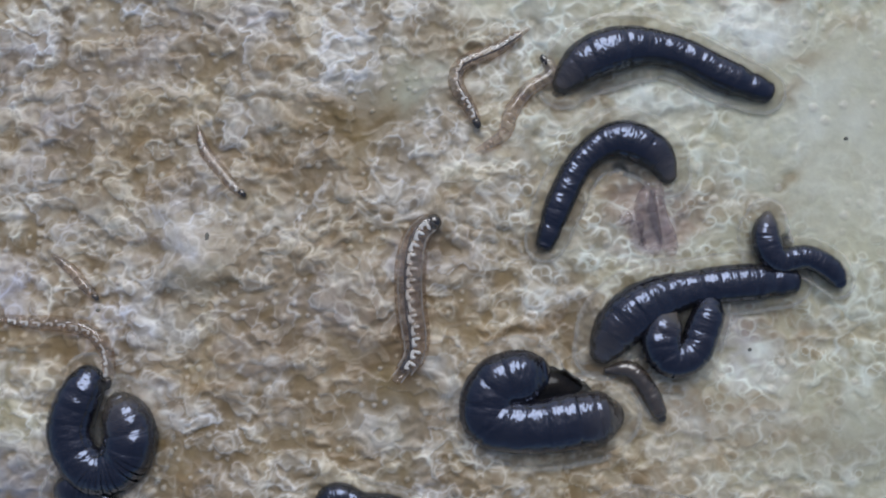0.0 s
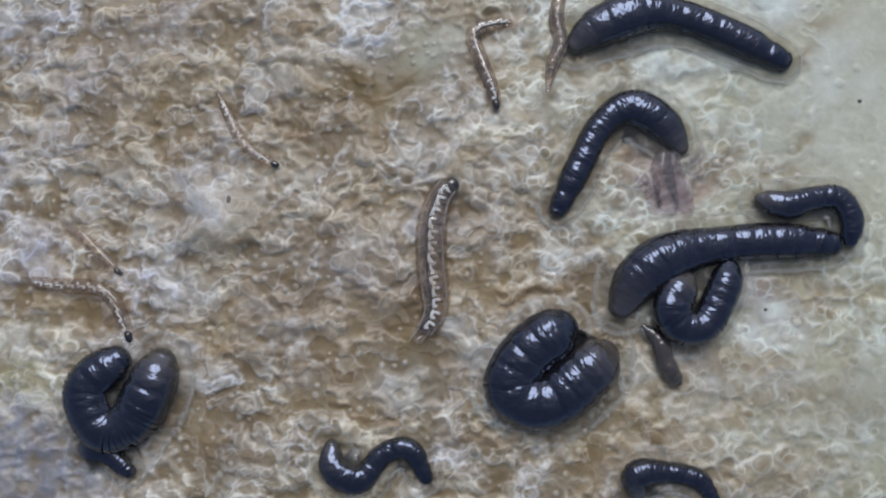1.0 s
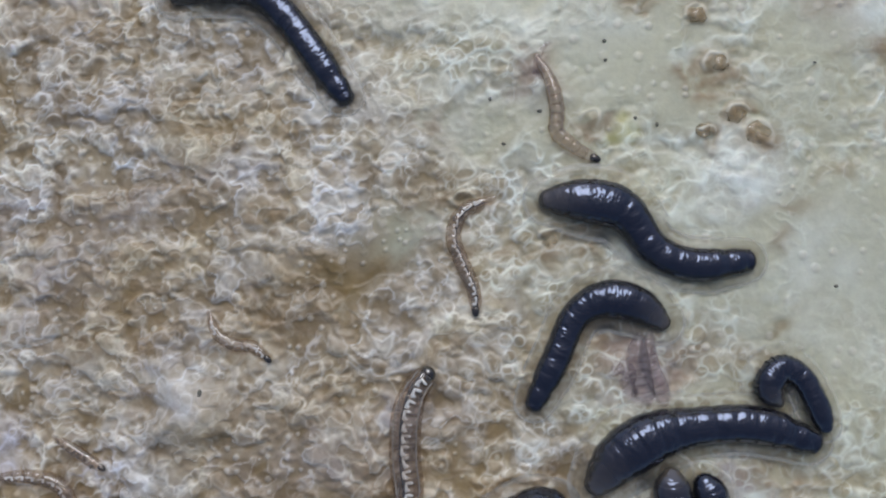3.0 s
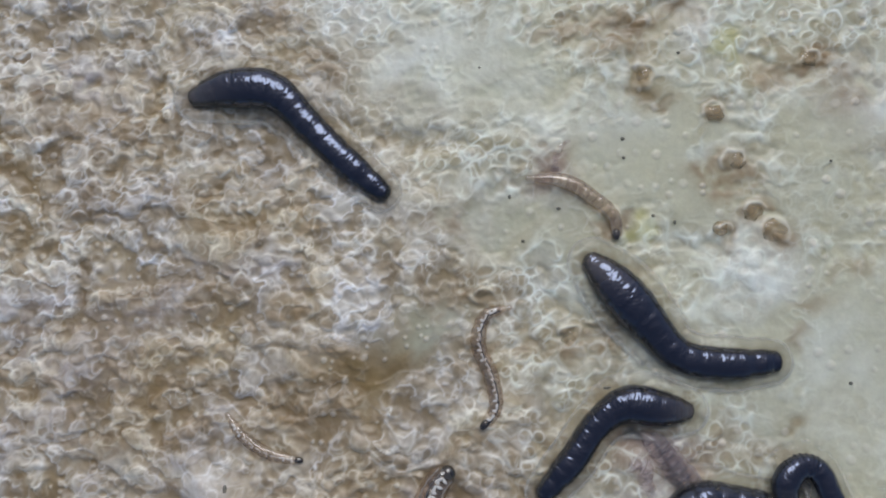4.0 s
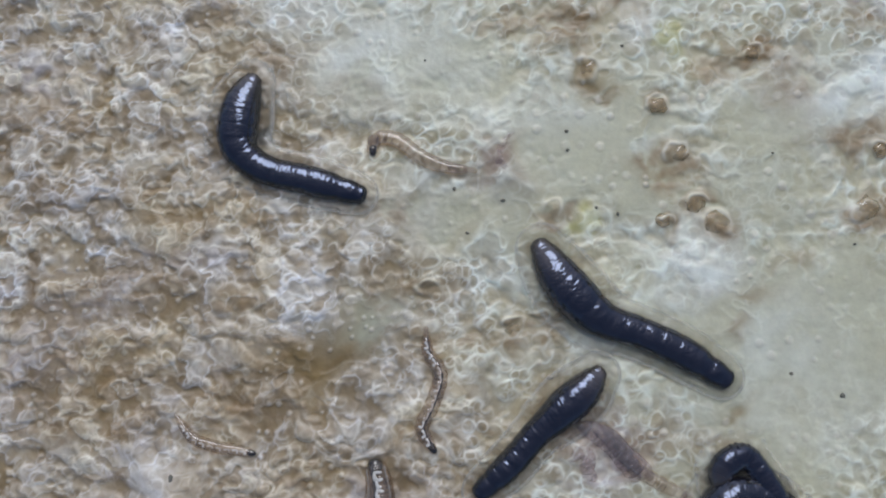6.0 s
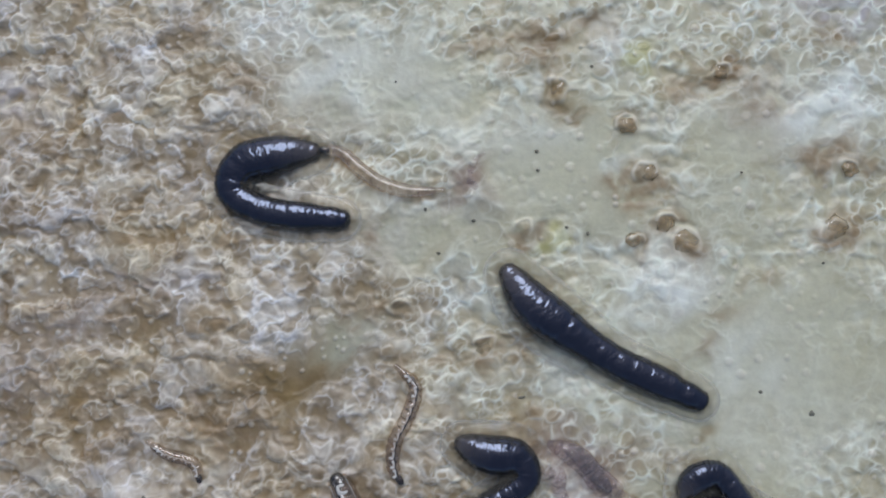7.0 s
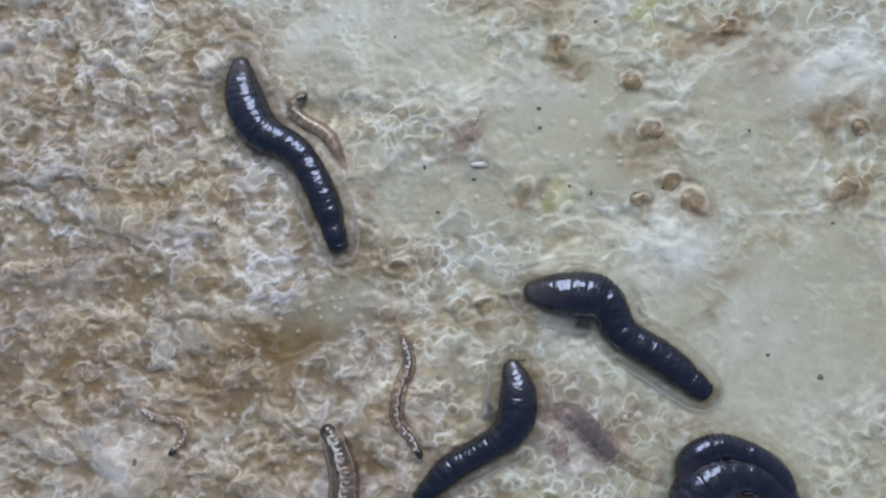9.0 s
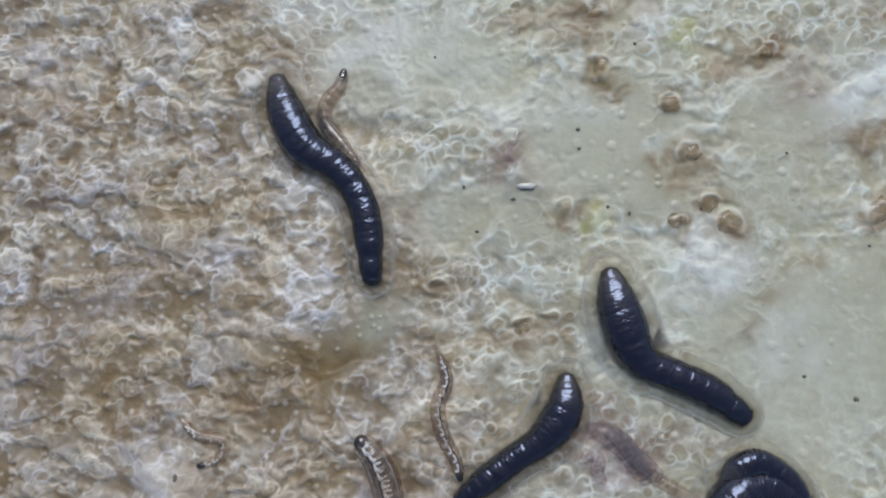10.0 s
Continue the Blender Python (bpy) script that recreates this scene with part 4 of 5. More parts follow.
def midline(points, count=61):
    """Even steps along a smooth curve through the points."""
    p = np.array(points, float)
    p = np.vstack([2 * p[0] - p[1], p, 2 * p[-1] - p[-2]])
    out = []
    for i in range(1, len(p) - 2):
        for u in np.linspace(0, 1, 16, endpoint=False):
            a, b, c, d = p[i - 1:i + 3]
            out.append(0.5 * (2 * b + (c - a) * u + (2 * a - 5 * b + 4 * c - d) * u * u + (3 * b - a - 3 * c + d) * u ** 3))
    out = np.array(out + [p[-2]])
    d = np.concatenate([[0], np.cumsum(np.hypot(*np.diff(out, axis=0).T))])
    s = np.linspace(0, d[-1], count)
    return np.stack([np.interp(s, d, out[:, 0]), np.interp(s, d, out[:, 1])], 1)


def crawl(key):
    thing, parts, rows = LARVAE[key]
    rows = [(t, midline(p)) for t, p in rows]
    if rows[0][0] > 0:
        rows.insert(0, (0.0, rows[0][1]))
    if rows[-1][0] < 10:
        rows.append((10.0, rows[-1][1]))
    full = []
    for (t0, a), (t1, b) in zip(rows, rows[1:]):
        n = 1 if np.abs(a - b).max() < 0.3 else max(1, round((t1 - t0) / 0.25))
        full += [(t0 + (t1 - t0) * k / n, a + (b - a) * k / n) for k in range(n)]
    full.append(rows[-1])
    centre = [(t, m.mean(0)) for t, m in full]
    walk(thing, [(t, pose(c[0] * MM, c[1] * MM, 0)) for t, c in centre])
    grid = np.linspace(0, 1, 61)
    for ob, s, z in parts:
        out = []
        for (t, m), (_, c) in zip(full, centre):
            x, y = np.interp(s, grid, m[:, 0]), np.interp(s, grid, m[:, 1])
            ahead = [np.interp(min(1, s + 0.05), grid, m[:, k]) - np.interp(max(0, s - 0.05), grid, m[:, k]) for k in (0, 1)]
            out.append((t, pose((x - c[0]) * MM, (y - c[1]) * MM, (z + footing(x, y)) * MM, 0, 0, math.degrees(math.atan2(ahead[1], ahead[0])))))
        walk(ob, out)


def motions():
    # arched grub
    bend("arched_grub", 0.00, 4.63, 8.89, 5.88, 10.07, 7.87, 10.65, 9.85, 10.38, 11.81, 9.42, 13.82, 8.61)
    bend("arched_grub", 0.50, 4.67, 9.00, 6.10, 9.95, 7.98, 10.40, 9.97, 10.18, 11.94, 9.28, 13.77, 8.26)
    bend("arched_grub", 1.00, 4.44, 9.06, 5.65, 9.92, 7.67, 10.57, 9.67, 10.29, 11.90, 9.35, 13.94, 8.32)
    bend("arched_grub", 1.50, 4.77, 8.82, 6.35, 9.88, 8.63, 10.84, 10.63, 10.51, 11.98, 9.27, 12.18, 7.36)
    bend("arched_grub", 2.00, 5.26, 8.55, 6.62, 10.15, 8.55, 11.25, 10.44, 10.71, 11.80, 9.27, 12.76, 7.58)
    bend("arched_grub", 2.50, 4.90, 8.73, 6.15, 10.27, 8.08, 11.10, 9.46, 9.98, 10.94, 8.55, 13.07, 7.63)
    bend("arched_grub", 3.00, 4.41, 10.60, 6.36, 10.49, 7.97, 9.97, 9.28, 8.32, 10.99, 7.60, 13.46, 7.76)
    bend("arched_grub", 3.20, 5.10, 11.75, 6.79, 10.79, 8.39, 9.76, 9.47, 7.99, 11.20, 7.47, 13.50, 7.81)
    bend("arched_grub", 4.30, 5.86, 12.56, 7.01, 10.97, 8.22, 9.19, 9.69, 7.91, 11.81, 7.52, 14.06, 7.50)
    bend("arched_grub", 4.50, 5.81, 12.68, 6.92, 11.14, 8.13, 9.23, 9.73, 8.08, 11.98, 7.68, 14.40, 7.04)
    bend("arched_grub", 5.00, 5.77, 12.64, 7.05, 10.83, 8.29, 9.42, 10.03, 8.38, 12.27, 7.35, 14.55, 6.39)
    bend("arched_grub", 5.50, 5.85, 12.66, 6.96, 10.98, 8.44, 9.44, 10.32, 8.66, 12.19, 7.88, 14.26, 6.23)
    bend("arched_grub", 5.70, 5.91, 12.70, 7.02, 10.89, 8.51, 9.22, 10.52, 8.56, 12.38, 7.66, 14.18, 6.26)
    bend("arched_grub", 6.80, 5.90, 12.47, 7.08, 10.69, 8.84, 9.25, 10.60, 8.20, 12.49, 7.28, 14.62, 6.49)
    bend("arched_grub", 7.00, 5.77, 12.39, 7.02, 10.70, 8.90, 9.25, 10.66, 8.08, 12.54, 7.16, 14.54, 6.19)
    bend("arched_grub", 7.50, 5.34, 10.84, 7.32, 10.03, 9.36, 9.62, 11.12, 8.83, 12.46, 7.16, 13.47, 4.94)
    bend("arched_grub", 8.00, 5.62, 10.50, 7.68, 10.02, 9.69, 9.61, 11.42, 8.58, 12.75, 6.93, 13.75, 4.81)
    bend("arched_grub", 8.50, 5.79, 9.82, 7.75, 9.67, 9.74, 9.52, 10.83, 8.26, 12.27, 6.50, 14.07, 4.83)
    bend("arched_grub", 9.00, 6.67, 9.55, 8.29, 9.41, 9.91, 9.13, 10.86, 7.63, 12.57, 6.49, 14.37, 4.99)
    bend("arched_grub", 9.50, 7.80, 11.10, 8.94, 9.59, 9.64, 7.58, 10.85, 6.46, 12.58, 6.19, 14.52, 5.06)
    bend("arched_grub", 10.00, 8.64, 11.32, 9.10, 9.30, 9.94, 7.42, 11.43, 6.66, 13.03, 5.91, 14.54, 4.79)
    # hooked grub
    bend("hooked_grub", 0.00, 9.47, 4.80, 8.80, 5.92, 7.20, 6.55, 5.71, 5.68, 4.71, 3.94, 3.96, 1.92)
    bend("hooked_grub", 0.50, 9.42, 4.44, 8.40, 5.52, 7.05, 6.33, 5.68, 5.53, 4.79, 3.78, 3.78, 1.79)
    bend("hooked_grub", 1.00, 9.31, 4.38, 8.46, 5.52, 7.05, 6.29, 5.72, 5.48, 4.70, 3.65, 3.75, 1.72)
    bend("hooked_grub", 1.50, 9.50, 4.52, 8.41, 5.74, 7.04, 6.31, 5.66, 5.63, 4.76, 3.87, 3.73, 1.79)
    bend("hooked_grub", 2.00, 9.53, 4.54, 8.30, 5.82, 7.05, 6.27, 5.77, 5.59, 4.85, 3.80, 3.81, 1.78)
    bend("hooked_grub", 2.50, 9.46, 4.98, 8.47, 5.76, 6.96, 6.20, 5.68, 5.40, 4.77, 3.75, 3.84, 1.36)
    bend("hooked_grub", 3.00, 9.66, 4.97, 8.46, 5.85, 6.99, 6.11, 5.73, 5.39, 4.82, 3.55, 3.80, 1.54)
    bend("hooked_grub", 3.20, 9.76, 5.13, 8.41, 5.90, 7.17, 6.16, 5.91, 5.44, 5.00, 3.73, 3.72, 1.66)
    bend("hooked_grub", 4.30, 10.12, 5.54, 8.75, 5.47, 7.12, 5.56, 5.72, 4.58, 4.69, 3.34, 3.28, 1.87)
    bend("hooked_grub", 4.50, 10.03, 5.45, 8.66, 5.39, 7.03, 5.47, 5.63, 4.49, 4.60, 3.25, 3.07, 1.77)
    bend("hooked_grub", 5.00, 10.33, 5.61, 8.81, 5.37, 7.30, 5.39, 5.88, 4.28, 4.46, 2.79, 2.67, 1.44)
    bend("hooked_grub", 5.50, 10.24, 5.77, 8.72, 5.37, 7.21, 5.31, 5.93, 4.20, 4.65, 2.85, 2.74, 1.46)
    bend("hooked_grub", 5.70, 10.07, 5.93, 8.67, 5.49, 7.16, 5.25, 5.87, 4.22, 4.59, 2.86, 2.80, 1.45)
    bend("hooked_grub", 6.10, 8.14, 7.04, 7.40, 5.88, 6.50, 4.78, 5.51, 3.84, 4.47, 2.64, 3.17, 1.36)
    bend("hooked_grub", 6.45, 5.13, 7.65, 5.94, 6.11, 6.30, 4.71, 5.76, 3.46, 4.84, 2.34, 3.37, 1.36)
    bend("hooked_grub", 6.80, 3.35, 4.57, 4.75, 4.10, 6.15, 3.83, 6.51, 2.82, 5.47, 1.96, 3.68, 1.23)
    bend("hooked_grub", 7.00, 3.48, 4.51, 4.82, 3.99, 6.09, 3.85, 6.50, 2.96, 5.54, 2.10, 3.87, 1.32)
    bend("hooked_grub", 7.50, 3.25, 4.47, 4.64, 4.00, 5.90, 3.74, 6.51, 2.98, 5.48, 2.12, 3.82, 1.27)
    bend("hooked_grub", 8.00, 3.42, 4.69, 4.79, 4.30, 6.03, 3.66, 6.39, 2.80, 5.01, 2.27, 3.24, 1.60)
    bend("hooked_grub", 8.50, 5.31, 6.09, 5.91, 4.85, 6.01, 3.62, 4.63, 2.77, 3.25, 1.81, 2.00, 0.60)
    bend("hooked_grub", 9.00, 5.86, 6.33, 6.15, 4.96, 5.80, 3.49, 4.42, 2.52, 3.17, 1.80, 1.79, 0.47)
    bend("hooked_grub", 9.50, 6.13, 6.38, 6.22, 4.77, 5.58, 3.42, 4.33, 2.70, 3.07, 1.85, 1.82, 0.51)
    bend("hooked_grub", 10.00, 6.67, 6.61, 6.53, 5.19, 5.64, 3.95, 4.38, 3.09, 3.24, 2.23, 1.86, 1.12)
    # wandering grub
    bend("wandering_grub", 0.00, -12.49, 20.39, -10.91, 20.96, -8.81, 20.74, -6.96, 19.24, -5.65, 17.62, -4.35, 15.96)
    bend("wandering_grub", 2.50, -12.49, 20.39, -10.91, 20.96, -8.81, 20.74, -6.96, 19.24, -5.65, 17.62, -4.35, 15.96)
    bend("wandering_grub", 3.00, -12.27, 20.12, -10.72, 20.69, -8.65, 20.57, -7.04, 19.09, -5.68, 17.23, -4.41, 15.34)
    bend("wandering_grub", 3.20, -12.07, 19.93, -10.54, 20.50, -8.50, 20.55, -6.98, 19.15, -5.47, 17.33, -3.91, 15.39)
    bend("wandering_grub", 4.30, -12.59, 20.02, -10.54, 20.30, -8.71, 20.06, -7.14, 18.53, -5.45, 16.93, -3.57, 15.47)
    bend("wandering_grub", 4.50, -12.51, 20.00, -10.62, 20.31, -8.66, 20.02, -7.10, 18.42, -5.29, 16.95, -2.97, 15.62)
    bend("wandering_grub", 5.00, -12.43, 20.31, -10.46, 20.09, -8.48, 19.39, -7.05, 17.65, -4.96, 16.57, -2.24, 16.13)
    bend("wandering_grub", 5.50, -12.34, 20.16, -10.50, 19.54, -8.41, 18.59, -6.59, 17.38, -4.38, 16.30, -2.14, 15.09)
    bend("wandering_grub", 5.70, -9.55, 21.28, -9.41, 19.69, -8.49, 17.70, -6.80, 16.63, -4.85, 16.08, -2.40, 15.14)
    bend("wandering_grub", 6.25, -5.20, 19.97, -6.53, 18.80, -7.45, 17.23, -6.66, 16.02, -4.69, 15.46, -2.07, 14.88)
    bend("wandering_grub", 6.80, -2.97, 17.98, -4.68, 17.83, -6.53, 17.34, -6.79, 15.89, -4.96, 15.20, -1.81, 14.75)
    bend("wandering_grub", 7.00, -2.92, 18.05, -4.70, 17.90, -6.41, 17.46, -6.81, 16.15, -4.98, 15.19, -1.64, 14.79)
    bend("wandering_grub", 7.50, -2.90, 18.40, -4.74, 18.04, -6.45, 17.42, -6.58, 16.10, -4.23, 15.41, -1.59, 13.53)
    bend("wandering_grub", 8.00, -5.14, 20.03, -5.67, 18.47, -5.80, 16.77, -3.99, 16.09, -2.45, 14.77, -1.90, 12.20)
    bend("wandering_grub", 8.50, -5.49, 20.23, -5.75, 18.41, -5.49, 16.98, -3.57, 16.05, -2.04, 14.49, -1.59, 12.06)
    bend("wandering_grub", 9.00, -6.26, 20.24, -6.05, 18.42, -5.28, 16.98, -3.62, 15.93, -2.49, 13.99, -1.79, 11.69)
    bend("wandering_grub", 9.50, -6.49, 20.33, -6.03, 18.45, -5.26, 17.02, -3.60, 15.96, -2.41, 14.03, -1.77, 11.35)
    bend("wandering_grub", 10.00, -6.48, 20.34, -6.00, 18.64, -5.09, 17.07, -3.41, 15.89, -2.39, 14.08, -2.06, 11.01)
    # fat grub
    bend("fat_grub", 0.00, 6.27, -3.04, 7.21, -1.59, 8.80, -0.49, 10.63, -0.00, 12.58, 0.24, 14.81, 0.31)
    bend("fat_grub", 0.50, 6.30, -3.07, 7.29, -1.55, 8.90, -0.33, 10.86, 0.16, 12.94, 0.28, 15.37, -0.04)
    bend("fat_grub", 1.00, 6.32, -2.82, 7.32, -1.23, 8.94, -0.25, 11.16, 0.19, 13.37, 0.35, 15.93, 0.22)
    bend("fat_grub", 1.50, 6.37, -2.74, 7.26, -1.27, 8.88, -0.16, 11.10, 0.20, 13.32, 0.39, 15.89, 0.23)
    bend("fat_grub", 2.00, 6.34, -2.51, 7.24, -1.14, 9.01, -0.02, 11.13, 0.35, 13.37, 0.34, 15.79, 0.20)
    bend("fat_grub", 2.50, 6.28, -1.89, 7.55, -0.66, 9.19, -0.04, 11.44, 0.19, 13.44, 0.23, 15.67, 0.22)
    bend("fat_grub", 3.00, 6.26, -2.13, 7.51, -0.70, 9.24, 0.24, 11.43, 0.58, 13.61, 0.56, 16.00, -0.19)
    bend("fat_grub", 3.20, 6.46, -1.76, 7.84, -0.45, 9.58, 0.26, 11.68, 0.59, 13.89, 0.44, 16.19, -0.45)
    bend("fat_grub", 4.30, 9.39, -0.94, 9.81, 0.51, 10.71, 1.73, 12.06, 1.60, 13.77, 0.98, 15.68, -0.24)
    bend("fat_grub", 4.50, 10.45, -0.57, 11.11, 0.90, 12.37, 1.63, 13.72, 1.50, 14.92, 0.76, 16.35, -0.47)
    bend("fat_grub", 5.00, 12.47, -0.45, 13.01, 0.77, 14.02, 1.37, 15.26, 1.24, 16.22, 0.37, 17.15, -0.85)
    bend("fat_grub", 5.50, 13.13, -0.52, 13.66, 0.45, 14.67, 1.18, 15.65, 0.92, 16.61, 0.18, 17.30, -1.04)
    bend("fat_grub", 7.00, 13.75, -0.95, 14.17, 0.28, 15.08, 1.13, 16.32, 0.99, 17.29, 0.24, 17.99, -1.00)
    bend("fat_grub", 7.50, 13.81, -0.30, 14.22, 0.80, 15.12, 1.53, 16.24, 1.40, 17.08, 0.65, 17.78, -0.58)
    bend("fat_grub", 8.00, 13.60, -0.43, 14.01, 0.78, 15.02, 1.62, 16.24, 1.37, 17.32, 0.51, 18.00, -0.71)
    bend("fat_grub", 8.50, 13.50, -0.79, 13.91, 0.53, 15.16, 1.36, 16.49, 1.23, 17.43, 0.38, 17.99, -0.95)
    bend("fat_grub", 9.00, 13.42, -0.82, 13.83, 0.51, 15.20, 1.34, 16.54, 1.21, 17.48, 0.23, 18.03, -1.22)
    bend("fat_grub", 9.50, 13.32, -0.87, 13.73, 0.46, 14.98, 1.29, 16.43, 1.16, 17.38, 0.31, 17.93, -1.26)
    bend("fat_grub", 10.00, 13.33, -0.44, 13.73, 0.77, 14.73, 1.62, 15.84, 1.57, 16.67, 0.77, 17.11, -0.68)
    # small grub
    bend("small_grub", 0.00, 13.66, 3.18, 13.54, 2.20, 14.06, 1.22, 15.27, 1.34, 16.23, 0.85, 16.70, 0.24)
    bend("small_grub", 0.50, 13.19, 2.99, 13.47, 2.00, 14.43, 1.58, 15.41, 1.68, 16.13, 1.26, 16.64, 0.28)
    bend("small_grub", 1.00, 12.56, 2.22, 13.78, 1.91, 14.89, 2.16, 15.99, 2.20, 16.53, 1.33, 16.50, 0.27)
    bend("small_grub", 1.25, 13.35, 1.56, 13.74, 2.42, 14.61, 2.62, 15.72, 2.79, 16.31, 1.91, 16.27, 0.55)
    bend("small_grub", 1.50, 14.32, 1.18, 13.98, 1.93, 14.74, 2.67, 15.72, 2.66, 16.30, 1.66, 16.26, 0.30)
    bend("small_grub", 2.00, 14.39, 1.33, 14.05, 2.22, 14.81, 2.89, 15.80, 2.71, 16.27, 1.83, 16.35, 0.57)
    bend("small_grub", 2.50, 14.59, 1.42, 14.04, 2.18, 14.52, 2.97, 15.39, 2.79, 15.85, 1.66, 16.23, 0.54)
    bend("small_grub", 3.00, 14.50, 1.51, 13.98, 2.24, 14.57, 3.03, 15.40, 2.64, 15.96, 1.62, 16.39, 0.46)
    bend("small_grub", 3.20, 14.79, 1.40, 14.08, 2.26, 14.61, 3.11, 15.46, 2.90, 16.03, 1.74, 16.64, 0.35)
    bend("small_grub", 4.30, 14.13, 0.98, 14.06, 2.20, 14.83, 2.93, 15.55, 2.68, 16.00, 1.70, 16.44, 0.48)
    bend("small_grub", 4.50, 14.07, 1.01, 13.99, 2.23, 14.75, 2.89, 15.48, 2.64, 16.06, 1.61, 16.50, 0.38)
    bend("small_grub", 5.00, 13.53, 1.50, 13.81, 2.36, 14.83, 3.02, 15.55, 2.47, 16.01, 1.48, 16.46, 0.25)
    bend("small_grub", 5.50, 13.45, 1.68, 13.73, 2.53, 14.74, 3.02, 15.58, 2.27, 16.04, 1.41, 16.49, 0.18)
    bend("small_grub", 5.70, 13.66, 1.44, 13.94, 2.42, 14.83, 2.96, 15.67, 2.16, 16.26, 1.17, 16.72, 0.19)
    bend("small_grub", 6.80, 13.67, 2.00, 14.08, 2.75, 14.97, 2.98, 15.57, 2.23, 16.04, 1.48, 16.37, 0.49)
    bend("small_grub", 7.00, 13.48, 2.02, 14.01, 2.76, 15.02, 3.00, 15.75, 2.24, 16.22, 1.49, 16.55, 0.50)
    bend("small_grub", 7.50, 13.52, 2.17, 13.92, 2.91, 14.81, 3.10, 15.66, 2.51, 16.13, 1.77, 16.47, 0.90)
    bend("small_grub", 8.00, 13.55, 1.76, 13.95, 2.73, 15.08, 3.09, 16.17, 2.71, 16.87, 1.73, 17.32, 0.51)
    bend("small_grub", 8.50, 13.56, 1.01, 13.71, 2.10, 14.95, 2.65, 16.41, 2.32, 17.47, 1.46, 17.91, 0.25)
    bend("small_grub", 9.00, 13.36, 0.99, 13.64, 2.08, 14.88, 2.63, 16.33, 2.23, 17.40, 1.32, 17.83, -0.01)
    bend("small_grub", 9.50, 13.25, 0.94, 13.53, 2.03, 14.77, 2.63, 16.23, 2.25, 17.29, 1.28, 17.61, -0.05)
    bend("small_grub", 10.00, 13.51, 2.11, 14.14, 2.60, 15.01, 2.84, 15.98, 2.35, 16.57, 1.62, 16.90, 0.40)
    # folded grub
    bend("folded_grub", 0.00, 9.37, -1.09, 8.83, -2.18, 9.23, -3.03, 10.19, -2.79, 10.69, -1.70, 11.12, -0.61)
    bend("folded_grub", 0.50, 9.52, -1.07, 8.84, -2.16, 9.07, -3.02, 10.05, -2.97, 10.67, -1.80, 11.18, -0.70)
    bend("folded_grub", 1.00, 9.43, -1.24, 8.63, -2.34, 8.85, -3.32, 9.95, -3.32, 10.71, -2.10, 11.22, -0.75)
    bend("folded_grub", 1.50, 9.44, -1.27, 8.68, -2.38, 9.03, -3.19, 10.06, -3.19, 10.77, -2.01, 11.09, -0.91)
    bend("folded_grub", 2.00, 9.31, -1.39, 8.67, -2.26, 9.02, -3.25, 10.13, -3.38, 10.90, -2.27, 10.81, -1.02)
    bend("folded_grub", 2.50, 9.50, -1.53, 9.47, -2.76, 10.06, -3.87, 10.93, -3.75, 11.33, -2.77, 10.98, -1.90)
    bend("folded_grub", 3.00, 9.64, -1.30, 9.61, -2.37, 10.05, -3.44, 10.89, -3.44, 11.29, -2.50, 10.96, -1.67)
    # coiled grub
    bend("coiled_grub", 0.00, 7.17, -5.45, 5.23, -5.69, 3.29, -5.94, 1.47, -5.58, 1.84, -4.14, 3.91, -3.65)
    bend("coiled_grub", 0.50, 6.41, -4.24, 5.05, -5.46, 3.09, -6.67, 1.39, -6.19, 1.88, -4.73, 3.97, -3.63)
    bend("coiled_grub", 1.00, 6.05, -4.29, 4.81, -5.51, 3.08, -6.73, 1.62, -6.12, 2.25, -4.65, 4.23, -3.19)
    bend("coiled_grub", 1.50, 5.61, -4.09, 4.85, -5.68, 3.00, -6.66, 1.78, -5.80, 2.53, -4.21, 4.76, -3.11)
    bend("coiled_grub", 2.00, 5.81, -4.12, 4.79, -5.60, 3.04, -6.46, 1.81, -5.59, 2.57, -4.23, 4.71, -3.12)
    bend("coiled_grub", 2.50, 5.99, -4.24, 4.85, -5.47, 3.09, -6.56, 1.74, -5.70, 2.63, -4.23, 5.14, -3.00)
    bend("coiled_grub", 3.00, 5.73, -3.90, 4.61, -5.08, 2.90, -6.12, 1.59, -5.29, 2.46, -3.88, 4.91, -2.71)
    # doubled grub
    bend("doubled_grub", 0.00, -14.93, -4.78, -14.16, -6.35, -14.74, -7.80, -15.97, -7.80, -16.75, -6.11, -15.95, -3.68)
    bend("doubled_grub", 0.50, -14.77, -4.75, -14.37, -6.46, -14.96, -7.81, -16.08, -7.69, -16.74, -6.22, -15.92, -3.77)
    bend("doubled_grub", 1.00, -13.72, -4.51, -14.32, -6.10, -15.16, -7.57, -16.40, -7.82, -17.06, -6.10, -15.59, -4.63)
    bend("doubled_grub", 1.50, -12.26, -5.04, -13.75, -5.54, -15.37, -6.40, -16.87, -6.89, -17.40, -5.53, -15.64, -5.04)
    bend("doubled_grub", 2.00, -11.87, -5.20, -13.51, -5.70, -15.28, -5.82, -16.92, -6.32, -17.69, -5.82, -17.07, -4.82)
    bend("doubled_grub", 2.25, -11.67, -5.42, -12.94, -4.92, -14.45, -4.91, -15.83, -5.78, -16.97, -5.65, -17.50, -4.66)
    bend("doubled_grub", 2.50, -11.54, -5.91, -12.31, -4.55, -13.70, -4.17, -14.83, -5.16, -16.34, -5.40, -17.63, -4.66)
    # hidden grub
    bend("hidden_grub", 0.00, -17.40, -9.06, -16.67, -8.70, -15.67, -9.06, -14.79, -9.66)
